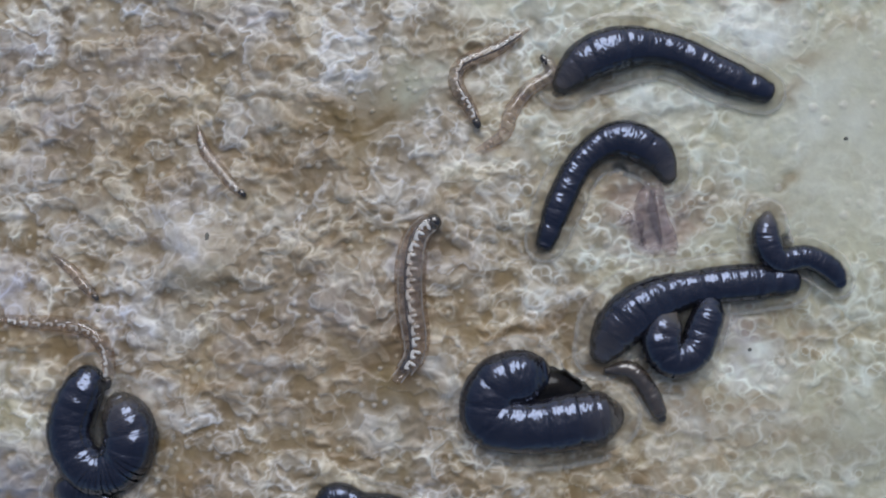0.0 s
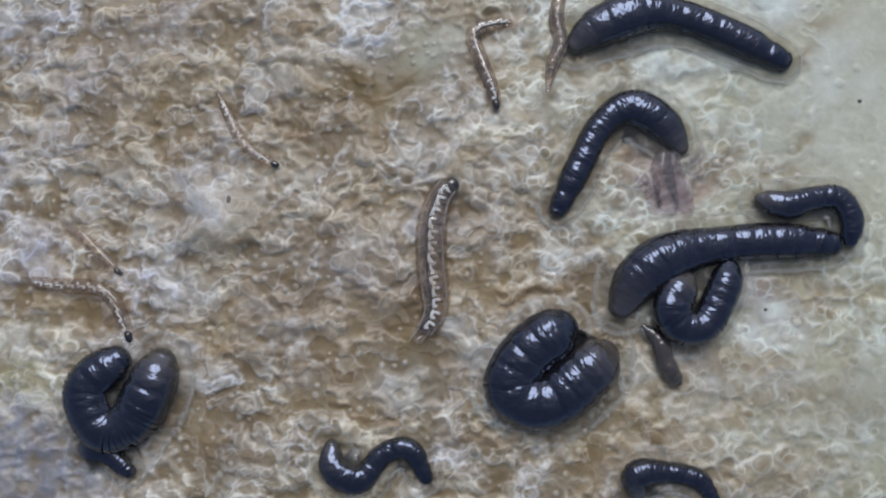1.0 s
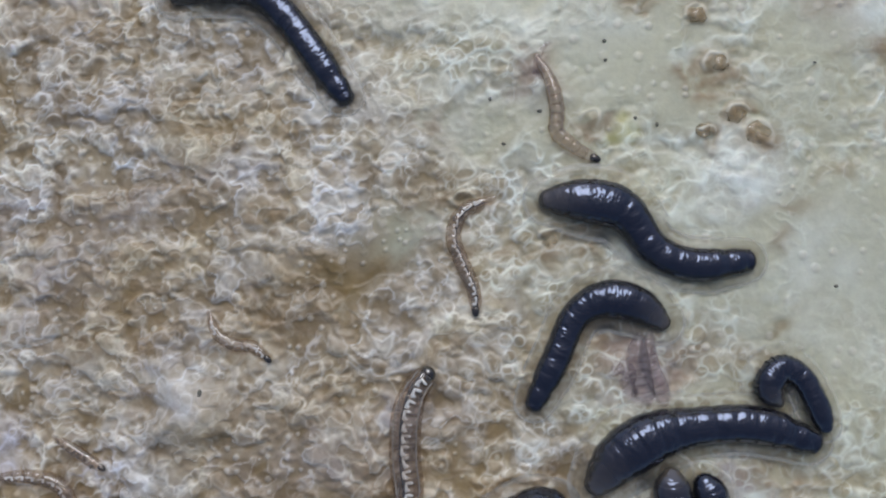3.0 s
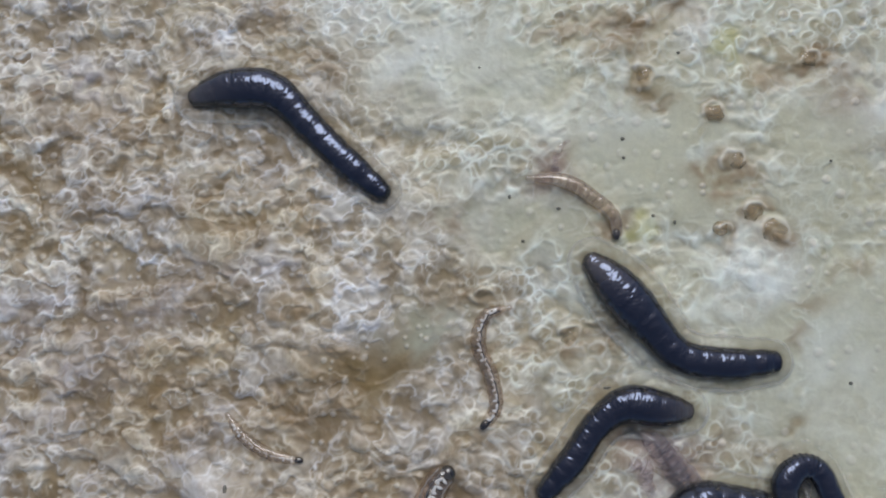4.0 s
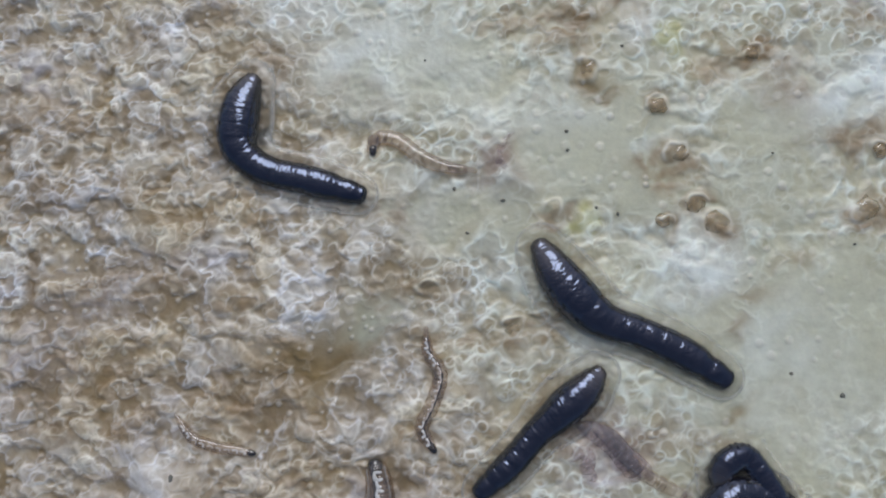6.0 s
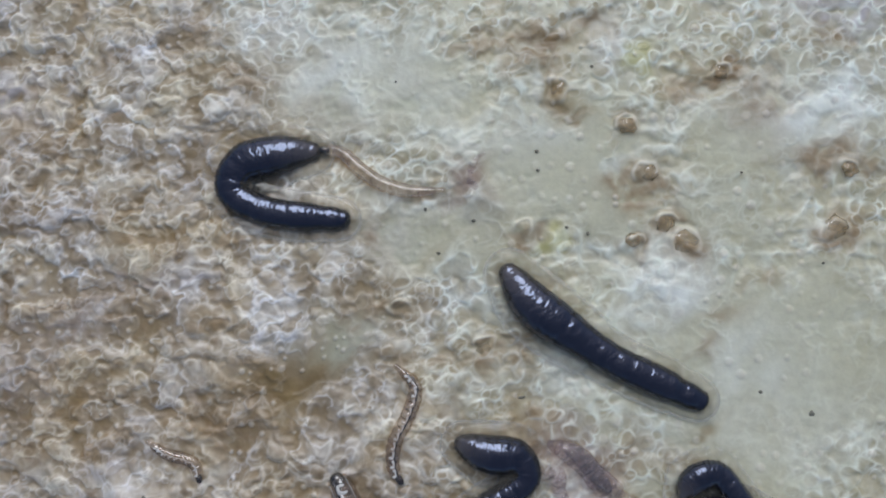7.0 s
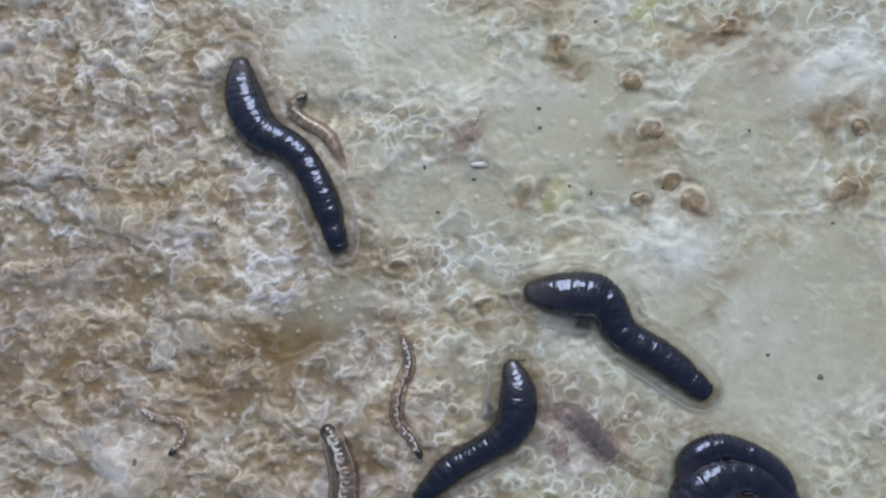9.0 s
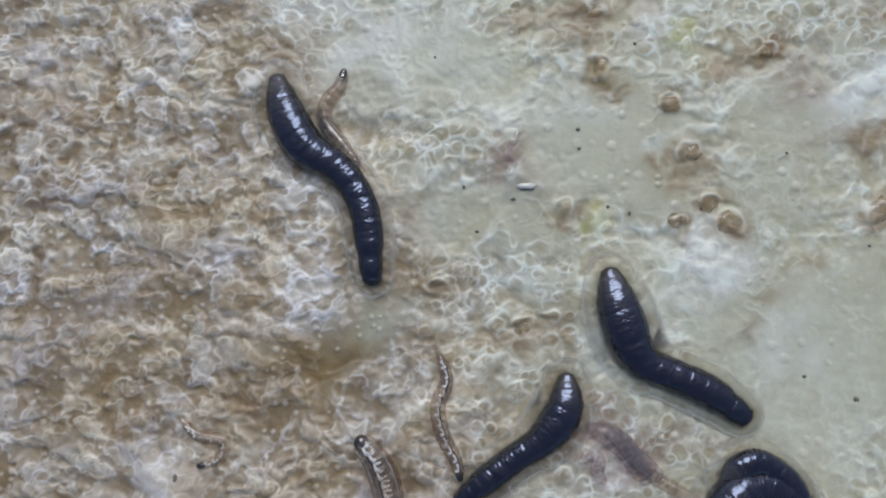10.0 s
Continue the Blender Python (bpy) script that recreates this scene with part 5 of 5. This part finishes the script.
    bend("hidden_grub", 0.50, -17.39, -9.20, -16.78, -8.75, -15.90, -9.00, -15.01, -9.68)
    bend("hidden_grub", 1.00, -17.35, -8.96, -16.85, -8.71, -15.97, -9.13, -15.21, -9.81)
    bend("hidden_grub", 1.50, -17.29, -9.15, -16.80, -8.70, -15.91, -9.15, -15.27, -9.88)
    bend("hidden_grub", 2.00, -17.46, -9.22, -16.83, -8.73, -15.94, -9.10, -15.29, -9.84)
    # bent grub
    bend("bent_grub", 0.00, -5.94, -10.19, -5.22, -9.11, -4.00, -9.34, -2.78, -9.46, -1.81, -9.93, -1.32, -10.64)
    bend("bent_grub", 0.50, -5.96, -10.10, -5.47, -9.13, -4.73, -10.10, -3.51, -9.49, -2.41, -9.85, -2.04, -10.81)
    bend("bent_grub", 1.00, -6.26, -8.44, -6.13, -9.54, -5.02, -10.02, -3.92, -8.93, -2.81, -8.81, -2.08, -10.02)
    bend("bent_grub", 1.50, -6.52, -8.63, -5.28, -8.87, -4.04, -8.63, -3.05, -7.89, -2.18, -8.38, -2.19, -9.60)
    bend("bent_grub", 2.00, -5.70, -9.31, -4.70, -8.33, -3.45, -8.08, -2.57, -8.57, -2.70, -9.55, -3.70, -10.04)
    # low grub
    bend("low_grub", 0.00, 6.41, -10.49, 7.38, -9.77, 8.82, -9.69, 10.26, -10.00, 11.09, -10.58)
    bend("low_grub", 0.50, 6.35, -10.53, 7.21, -10.00, 8.66, -9.85, 9.98, -10.09, 10.82, -10.75)
    bend("low_grub", 1.00, 7.19, -10.85, 7.08, -9.89, 8.30, -9.72, 9.63, -10.00, 10.34, -10.84)
    bend("low_grub", 1.50, 6.88, -10.31, 7.26, -9.64, 8.48, -9.54, 9.57, -9.83, 10.16, -10.55)
    bend("low_grub", 2.00, 6.82, -10.27, 7.33, -9.42, 8.44, -9.42, 9.66, -9.78, 10.13, -10.51)
    # brown larva
    bend("brown_larva", 0.00, 6.66, -3.57, 7.64, -3.56, 8.37, -4.42, 9.01, -5.75)
    bend("brown_larva", 0.50, 7.12, -3.54, 7.97, -3.90, 8.33, -4.89, 8.93, -5.75)
    bend("brown_larva", 1.00, 7.51, -3.46, 8.12, -4.08, 8.35, -4.94, 8.95, -5.93)
    bend("brown_larva", 1.50, 7.57, -3.27, 8.19, -3.64, 8.29, -4.76, 8.89, -5.79)
    bend("brown_larva", 2.00, 7.69, -3.16, 8.30, -3.67, 8.40, -4.92, 9.00, -5.91)
    bend("brown_larva", 2.50, 7.85, -2.96, 8.47, -3.59, 8.32, -4.83, 8.92, -5.82)
    # long pale
    bend("long_pale", 0.00, -2.45, -3.90, -1.71, -2.72, -1.89, -0.75, -1.90, 0.99, -1.55, 2.36, -0.65, 3.04)
    bend("long_pale", 0.50, -2.43, -3.79, -1.76, -2.55, -1.86, -0.80, -1.86, 0.95, -1.43, 2.21, -0.68, 3.09)
    bend("long_pale", 1.00, -2.45, -3.89, -1.70, -2.69, -1.82, -0.81, -1.82, 0.95, -1.43, 2.34, -0.73, 3.04)
    bend("long_pale", 1.50, -2.43, -3.87, -1.80, -2.74, -1.84, -0.99, -1.78, 1.03, -1.39, 2.42, -0.71, 3.13)
    bend("long_pale", 2.00, -2.55, -3.89, -1.78, -2.63, -1.84, -0.86, -1.75, 0.93, -1.36, 2.46, -0.71, 3.15)
    bend("long_pale", 2.50, -2.44, -3.92, -1.75, -2.67, -1.87, -0.78, -1.80, 1.00, -1.46, 2.27, -0.74, 3.16)
    bend("long_pale", 3.00, -2.56, -3.83, -1.75, -2.39, -1.84, -0.69, -1.77, 1.02, -1.38, 2.25, -0.62, 3.18)
    bend("long_pale", 3.20, -2.43, -3.82, -1.79, -2.37, -1.95, -0.66, -1.82, 1.31, -1.48, 2.54, -0.65, 3.22)
    bend("long_pale", 4.30, -2.69, -3.00, -2.04, -1.03, -1.89, 0.45, -1.76, 1.45, -1.24, 2.44, -0.65, 2.94)
    bend("long_pale", 4.50, -2.65, -2.88, -2.05, -1.15, -1.99, 0.34, -1.72, 1.59, -1.20, 2.46, -0.68, 2.89)
    bend("long_pale", 5.00, -2.57, -2.95, -2.05, -1.22, -1.90, 0.28, -1.64, 1.53, -1.24, 2.28, -0.60, 2.90)
    bend("long_pale", 5.50, -2.36, -2.74, -1.84, -1.01, -1.83, 0.48, -1.70, 1.47, -1.56, 2.22, -1.17, 2.92)
    bend("long_pale", 5.70, -2.31, -3.02, -1.84, -1.28, -1.53, 0.21, -1.39, 1.21, -1.38, 2.09, -1.50, 2.92)
    bend("long_pale", 6.80, -2.02, -2.68, -1.62, -1.18, -1.34, 0.32, -1.46, 1.58, -1.71, 2.35, -2.04, 3.06)
    bend("long_pale", 7.00, -1.94, -2.53, -1.67, -1.16, -1.40, 0.35, -1.51, 1.61, -1.76, 2.50, -2.14, 3.19)
    bend("long_pale", 7.50, -1.97, -2.25, -1.58, -1.01, -1.30, 0.48, -1.42, 1.74, -1.67, 2.63, -1.99, 3.21)
    bend("long_pale", 8.00, -1.85, -2.38, -1.59, -1.15, -1.53, 0.33, -1.57, 1.57, -1.81, 2.57, -2.06, 3.37)
    bend("long_pale", 8.50, -1.91, -2.39, -1.78, -0.92, -1.65, 0.55, -1.69, 1.78, -1.94, 2.77, -2.32, 3.40)
    bend("long_pale", 9.00, -1.88, -2.16, -1.74, -0.69, -1.61, 0.54, -1.60, 1.78, -1.97, 3.02, -2.39, 3.72)
    bend("long_pale", 9.50, -1.84, -2.24, -1.63, -0.77, -1.57, 0.46, -1.76, 1.94, -2.11, 2.94, -2.56, 3.74)
    bend("long_pale", 10.00, -1.55, -1.92, -1.30, -0.44, -1.29, 1.05, -1.54, 2.29, -2.05, 3.29, -2.68, 3.99)
    # wavy pale
    bend("wavy_pale", 0.00, 3.18, 11.45, 1.92, 10.62, 0.40, 9.93, 0.10, 9.04, 0.65, 8.02, 1.10, 7.06)
    bend("wavy_pale", 0.50, 3.14, 11.23, 1.74, 10.65, 0.60, 9.96, 0.34, 8.81, 0.85, 7.65, 1.04, 6.63)
    bend("wavy_pale", 1.00, 2.03, 10.21, 0.88, 10.14, 0.07, 9.71, 0.36, 8.59, 0.81, 7.43, 1.11, 6.27)
    bend("wavy_pale", 1.50, 1.97, 10.44, 0.69, 10.19, 0.10, 9.34, 0.42, 8.04, 1.05, 6.88, 1.93, 6.49)
    bend("wavy_pale", 2.00, 2.19, 10.50, 0.77, 10.30, 0.04, 9.34, 0.36, 8.15, 0.99, 6.84, 2.01, 6.06)
    bend("wavy_pale", 2.50, 2.08, 10.56, 0.79, 10.13, 0.26, 9.09, 0.64, 7.79, 1.27, 6.61, 1.90, 5.89)
    bend("wavy_pale", 3.00, 2.12, 10.68, 0.85, 10.11, 0.40, 8.97, 0.81, 7.70, 1.25, 6.57, 1.33, 5.44)
    bend("wavy_pale", 3.20, 2.29, 10.62, 1.01, 10.01, 0.49, 9.01, 1.10, 7.74, 1.46, 6.48, 1.07, 5.54)
    bend("wavy_pale", 4.30, 1.81, 9.96, 0.78, 9.63, 0.63, 8.23, 1.12, 6.96, 1.27, 5.44, 0.49, 4.44)
    bend("wavy_pale", 4.50, 1.77, 9.91, 0.73, 9.41, 0.71, 8.14, 1.28, 6.86, 1.13, 5.34, 0.65, 4.09)
    bend("wavy_pale", 5.00, 0.37, 8.61, 0.62, 7.58, 1.51, 6.93, 1.62, 5.79, 0.84, 4.91, 0.69, 3.82)
    bend("wavy_pale", 5.50, 0.93, 8.76, 0.92, 7.74, 1.42, 6.85, 1.28, 5.58, 0.55, 4.71, 1.12, 3.50)
    bend("wavy_pale", 5.70, 0.87, 8.79, 0.85, 7.77, 1.35, 6.61, 0.95, 5.35, 0.43, 4.47, 1.18, 3.45)
    bend("wavy_pale", 6.80, 0.43, 8.46, 0.81, 7.55, 1.45, 6.90, 1.04, 5.50, 0.76, 4.09, 0.87, 2.69)
    bend("wavy_pale", 7.00, 0.77, 7.95, 1.53, 7.04, 1.18, 5.76, 0.59, 4.62, 0.50, 3.48, 0.87, 2.71)
    bend("wavy_pale", 7.50, 0.72, 7.55, 1.61, 6.90, 1.55, 5.88, 0.68, 5.00, 0.41, 3.99, 0.65, 3.10)
    bend("wavy_pale", 8.00, 0.91, 7.69, 1.67, 6.92, 1.14, 5.79, 0.62, 4.79, 0.68, 3.54, 1.23, 2.41)
    bend("wavy_pale", 8.50, 0.93, 7.99, 1.47, 6.73, 0.90, 5.48, 0.51, 4.24, 0.88, 3.24, 1.75, 2.12)
    bend("wavy_pale", 9.00, 0.98, 7.86, 1.34, 6.48, 0.90, 5.23, 0.81, 3.99, 1.43, 3.11, 1.80, 2.24)
    bend("wavy_pale", 9.50, 1.14, 7.66, 1.38, 6.40, 0.93, 4.90, 1.09, 3.66, 1.59, 2.66, 1.95, 1.67)
    bend("wavy_pale", 10.00, 0.89, 7.81, 1.27, 6.55, 0.88, 5.29, 1.12, 4.03, 1.62, 3.03, 1.87, 2.04)
    # faint pale
    bend("faint_pale", 0.00, -11.46, 7.18, -11.14, 6.17, -10.55, 5.40, -9.91, 4.64, -9.27, 4.09)
    bend("faint_pale", 0.50, -11.74, 7.22, -11.21, 6.32, -10.57, 5.42, -9.92, 4.52, -8.95, 4.01)
    bend("faint_pale", 1.00, -11.52, 7.15, -11.00, 6.11, -10.47, 5.08, -9.70, 4.30, -8.67, 3.78)
    bend("faint_pale", 1.50, -11.64, 7.00, -10.99, 6.08, -10.20, 5.05, -9.30, 4.27, -8.40, 3.54)
    bend("faint_pale", 2.00, -10.93, 6.56, -10.53, 5.38, -9.74, 4.59, -8.96, 3.94, -8.10, 3.41)
    bend("faint_pale", 2.50, -10.76, 5.81, -10.36, 4.90, -9.58, 4.38, -8.54, 4.17, -7.95, 3.54)
    bend("faint_pale", 3.00, -10.57, 5.71, -10.19, 4.83, -9.42, 4.32, -8.54, 4.19, -7.78, 3.55)
    bend("faint_pale", 3.20, -10.77, 5.78, -10.26, 4.77, -9.38, 4.26, -8.38, 4.00, -7.62, 3.66)
    bend("faint_pale", 4.30, -10.85, 5.28, -10.07, 4.38, -9.04, 3.62, -8.27, 3.36, -7.29, 3.28)
    bend("faint_pale", 4.50, -10.69, 4.91, -9.91, 4.15, -8.88, 3.51, -8.11, 3.37, -7.21, 3.42)
    bend("faint_pale", 5.00, -10.38, 4.89, -9.47, 3.86, -8.44, 3.42, -7.66, 3.33, -6.76, 3.38)
    bend("faint_pale", 5.50, -10.54, 5.33, -9.63, 4.18, -8.47, 3.53, -7.57, 3.53, -6.75, 3.39)
    bend("faint_pale", 5.70, -10.77, 5.08, -9.99, 3.92, -8.70, 3.46, -7.67, 3.40, -6.64, 3.39)
    bend("faint_pale", 6.80, -10.57, 4.49, -9.78, 3.97, -8.99, 3.75, -8.47, 3.44, -8.16, 2.87)
    bend("faint_pale", 7.00, -10.72, 4.65, -9.81, 4.12, -9.03, 3.93, -8.56, 3.60, -8.37, 2.90)
    bend("faint_pale", 7.50, -11.39, 4.90, -10.35, 4.25, -9.43, 4.06, -8.65, 3.72, -8.39, 2.70)
    bend("faint_pale", 8.00, -10.66, 4.67, -9.75, 4.28, -8.85, 4.02, -8.72, 3.39, -9.03, 2.51)
    bend("faint_pale", 8.50, -11.05, 4.85, -10.27, 4.22, -9.25, 3.96, -8.74, 3.33, -8.86, 2.70)
    bend("faint_pale", 9.00, -10.99, 4.73, -9.97, 4.10, -8.95, 3.96, -8.69, 3.33, -9.40, 2.46)
    bend("faint_pale", 9.50, -10.69, 4.63, -9.67, 4.12, -8.65, 3.73, -8.65, 3.11, -9.54, 2.74)
    bend("faint_pale", 10.00, -10.76, 4.81, -9.98, 4.05, -8.82, 3.80, -8.94, 3.05, -9.96, 2.67)
    # curved pale
    bend("curved_pale", 0.00, -20.10, -1.30, -18.58, -1.50, -17.07, -1.62, -15.93, -1.99, -15.28, -2.98, -15.25, -4.46)
    bend("curved_pale", 0.50, -19.83, -1.29, -18.17, -1.59, -16.65, -1.92, -15.75, -2.55, -15.35, -3.55, -15.20, -4.54)
    bend("curved_pale", 1.00, -19.91, -1.26, -18.38, -1.52, -16.85, -1.65, -16.07, -2.15, -15.55, -3.16, -15.28, -4.04)
    bend("curved_pale", 1.50, -19.98, -1.22, -18.31, -1.56, -16.76, -1.82, -15.85, -2.70, -15.71, -3.71, -15.44, -4.71)
    bend("curved_pale", 2.00, -19.64, -1.30, -18.08, -1.51, -16.78, -1.95, -15.86, -2.85, -15.77, -3.86, -15.91, -4.75)
    bend("curved_pale", 2.50, -19.83, -1.32, -18.28, -1.33, -17.11, -1.72, -16.58, -2.60, -16.17, -3.74, -15.85, -4.62)
    # sunken pale
    bend("sunken_pale", 0.00, -17.70, 1.38, -16.92, 0.75, -16.40, 0.12, -15.76, -0.50)
    bend("sunken_pale", 0.50, -17.78, 1.11, -17.00, 0.35, -16.34, -0.41, -15.75, -0.91)
    bend("sunken_pale", 1.00, -18.24, 1.15, -17.46, 0.64, -16.67, -0.13, -15.76, -1.02)
    bend("sunken_pale", 1.50, -18.41, 0.99, -17.36, 0.22, -16.45, -0.55, -15.67, -1.06)
    bend("sunken_pale", 2.00, -18.18, 1.14, -17.25, 0.36, -16.33, -0.29, -15.28, -0.93)
    bend("sunken_pale", 2.50, -17.32, 0.31, -16.54, -0.20, -15.75, -0.72, -15.15, -1.10)
    # roaming pale
    bend("roaming_pale", 0.00, 1.15, 6.12, 2.15, 6.75, 2.53, 7.76, 3.29, 8.77, 4.30, 9.53, 3.88, 10.30)
    bend("roaming_pale", 0.50, 2.10, 7.26, 2.74, 7.90, 3.37, 8.79, 4.27, 9.81, 4.65, 10.71, 4.53, 11.48)
    bend("roaming_pale", 1.00, 3.40, 7.28, 3.61, 8.31, 3.98, 9.21, 3.81, 10.24, 3.90, 11.15, 4.21, 12.06)
    bend("roaming_pale", 1.50, 4.90, 10.46, 4.65, 10.98, 4.20, 11.77, 3.91, 12.81, 4.06, 14.12, 4.45, 15.17)
    bend("roaming_pale", 2.00, 4.35, 16.04, 4.46, 14.71, 5.09, 13.63, 6.23, 12.69, 5.96, 11.77, 5.11, 10.68)
    bend("roaming_pale", 2.50, 4.75, 16.01, 4.86, 14.82, 5.62, 13.75, 6.90, 12.95, 6.89, 12.16, 5.84, 11.57)
    bend("roaming_pale", 3.00, 4.28, 17.02, 4.89, 15.83, 5.12, 14.53, 5.10, 13.63, 5.97, 12.84, 6.96, 12.31)
    bend("roaming_pale", 3.20, 3.82, 17.52, 4.81, 16.34, 5.04, 15.05, 4.89, 13.77, 5.88, 12.86, 7.19, 12.40)
    bend("roaming_pale", 4.30, 2.81, 15.42, 4.24, 15.79, 5.53, 15.77, 6.68, 15.36, 7.17, 14.57, 6.81, 13.55)
    bend("roaming_pale", 4.50, 2.32, 15.72, 3.87, 15.30, 5.16, 15.42, 6.44, 15.22, 7.19, 14.48, 6.91, 13.71)
    bend("roaming_pale", 5.00, 2.56, 15.97, 1.82, 15.33, 2.54, 14.79, 3.71, 14.91, 4.74, 14.50, 5.71, 13.89)
    bend("roaming_pale", 5.50, 2.71, 15.71, 1.94, 16.24, 0.64, 16.53, -0.15, 15.89, 0.50, 15.35, 1.61, 15.33)
    bend("roaming_pale", 5.70, 3.03, 16.01, 1.74, 16.29, 0.70, 16.83, -0.33, 17.63, -1.38, 17.39, -1.18, 16.46)
    bend("roaming_pale", 6.80, 2.77, 16.01, 1.45, 16.04, 0.27, 16.33, -0.78, 17.01, -1.70, 17.83, -2.84, 18.04)
    bend("roaming_pale", 7.00, 2.85, 16.05, 1.54, 16.02, 0.23, 16.37, -0.81, 17.05, -1.73, 17.89, -2.78, 18.10)
    bend("roaming_pale", 7.50, 2.67, 15.88, 1.50, 16.11, 0.19, 16.54, -1.11, 17.35, -2.03, 18.04, -2.95, 18.53)
    bend("roaming_pale", 8.00, 2.04, 15.38, 1.01, 16.05, -0.15, 16.85, -1.44, 17.66, -2.48, 18.34, -3.52, 18.59)
    bend("roaming_pale", 8.50, 0.74, 15.77, -0.28, 16.18, -1.31, 16.85, -2.34, 17.64, -3.37, 18.18, -4.28, 18.72)
    bend("roaming_pale", 9.00, -1.50, 15.43, -2.27, 16.73, -3.29, 17.40, -3.81, 17.93, -3.68, 18.32, -3.29, 18.57)
    bend("roaming_pale", 9.50, -2.75, 15.87, -3.78, 16.93, -4.42, 17.85, -4.29, 18.63, -3.77, 19.27, -3.05, 19.73)
    bend("roaming_pale", 10.00, -2.55, 16.06, -3.59, 17.37, -4.24, 18.29, -4.12, 19.21, -3.59, 19.87, -3.33, 20.65)
    # pink pale
    for t in (0.0, 3.2):
        bend("pink_pale", t, 8.95, 4.57, 8.88, 3.56, 9.08, 2.80, 9.37, 2.16, 9.55, 1.41)
    for t in (4.3, 10.0):
        bend("pink_pale", t, 8.20, 4.30, 9.00, 3.80, 9.60, 3.10, 10.30, 2.50, 10.90, 1.90)
    # lilac strands beside it
    for t in (0.0, 3.2):
        bend("lilac_pale", t, 8.50, 4.50, 8.40, 3.60, 8.50, 2.80, 8.65, 2.10, 8.80, 1.50)
    for t in (4.3, 10.0):
        bend("lilac_pale", t, 7.60, 4.40, 8.40, 4.00, 9.20, 3.40, 9.80, 2.60, 10.20, 1.80)
    bend("shed_pale", 0.00, 7.20, 2.80, 7.65, 3.15, 8.00, 2.90, 7.95, 2.30, 8.35, 1.90)
    # curled pale
    bend("curled_pale", 7.00, 5.52, 17.94, 4.59, 17.56, 4.23, 16.64, 4.69, 15.84, 4.07, 15.06)
    # stretched pale
    bend("stretched_pale", 0.00, 8.58, 0.03, 9.82, 0.02, 11.07, 0.27, 12.56, 0.26, 13.56, 0.38)
    bend("stretched_pale", 3.20, 8.58, 0.03, 9.82, 0.02, 11.07, 0.27, 12.56, 0.26, 13.56, 0.38)
    bend("stretched_pale", 4.50, 8.48, 4.44, 9.35, 3.68, 9.95, 2.54, 11.32, 1.65, 12.68, 1.02)
    bend("stretched_pale", 5.00, 8.48, 4.44, 9.35, 3.68, 9.95, 2.54, 11.32, 1.65, 12.68, 1.02)
    # tip of a tiny larva
    rise = ((0.0, 4.16, 15.14, -0.3), (8.0, 4.16, 15.14, -0.3), (8.4, 4.20, 15.20, -0.12), (8.8, 4.45, 15.27, -0.04), (9.4, 4.88, 15.24, 0.03), (10.0, 4.96, 15.20, 0.05))
    walk(LARVA_TIP, [(t, pose(x * MM, y * MM, (level(x, y) + z) * MM, 0, 0, 0)) for t, x, y, z in rise])
    for key in LARVAE:
        crawl(key)


motions()
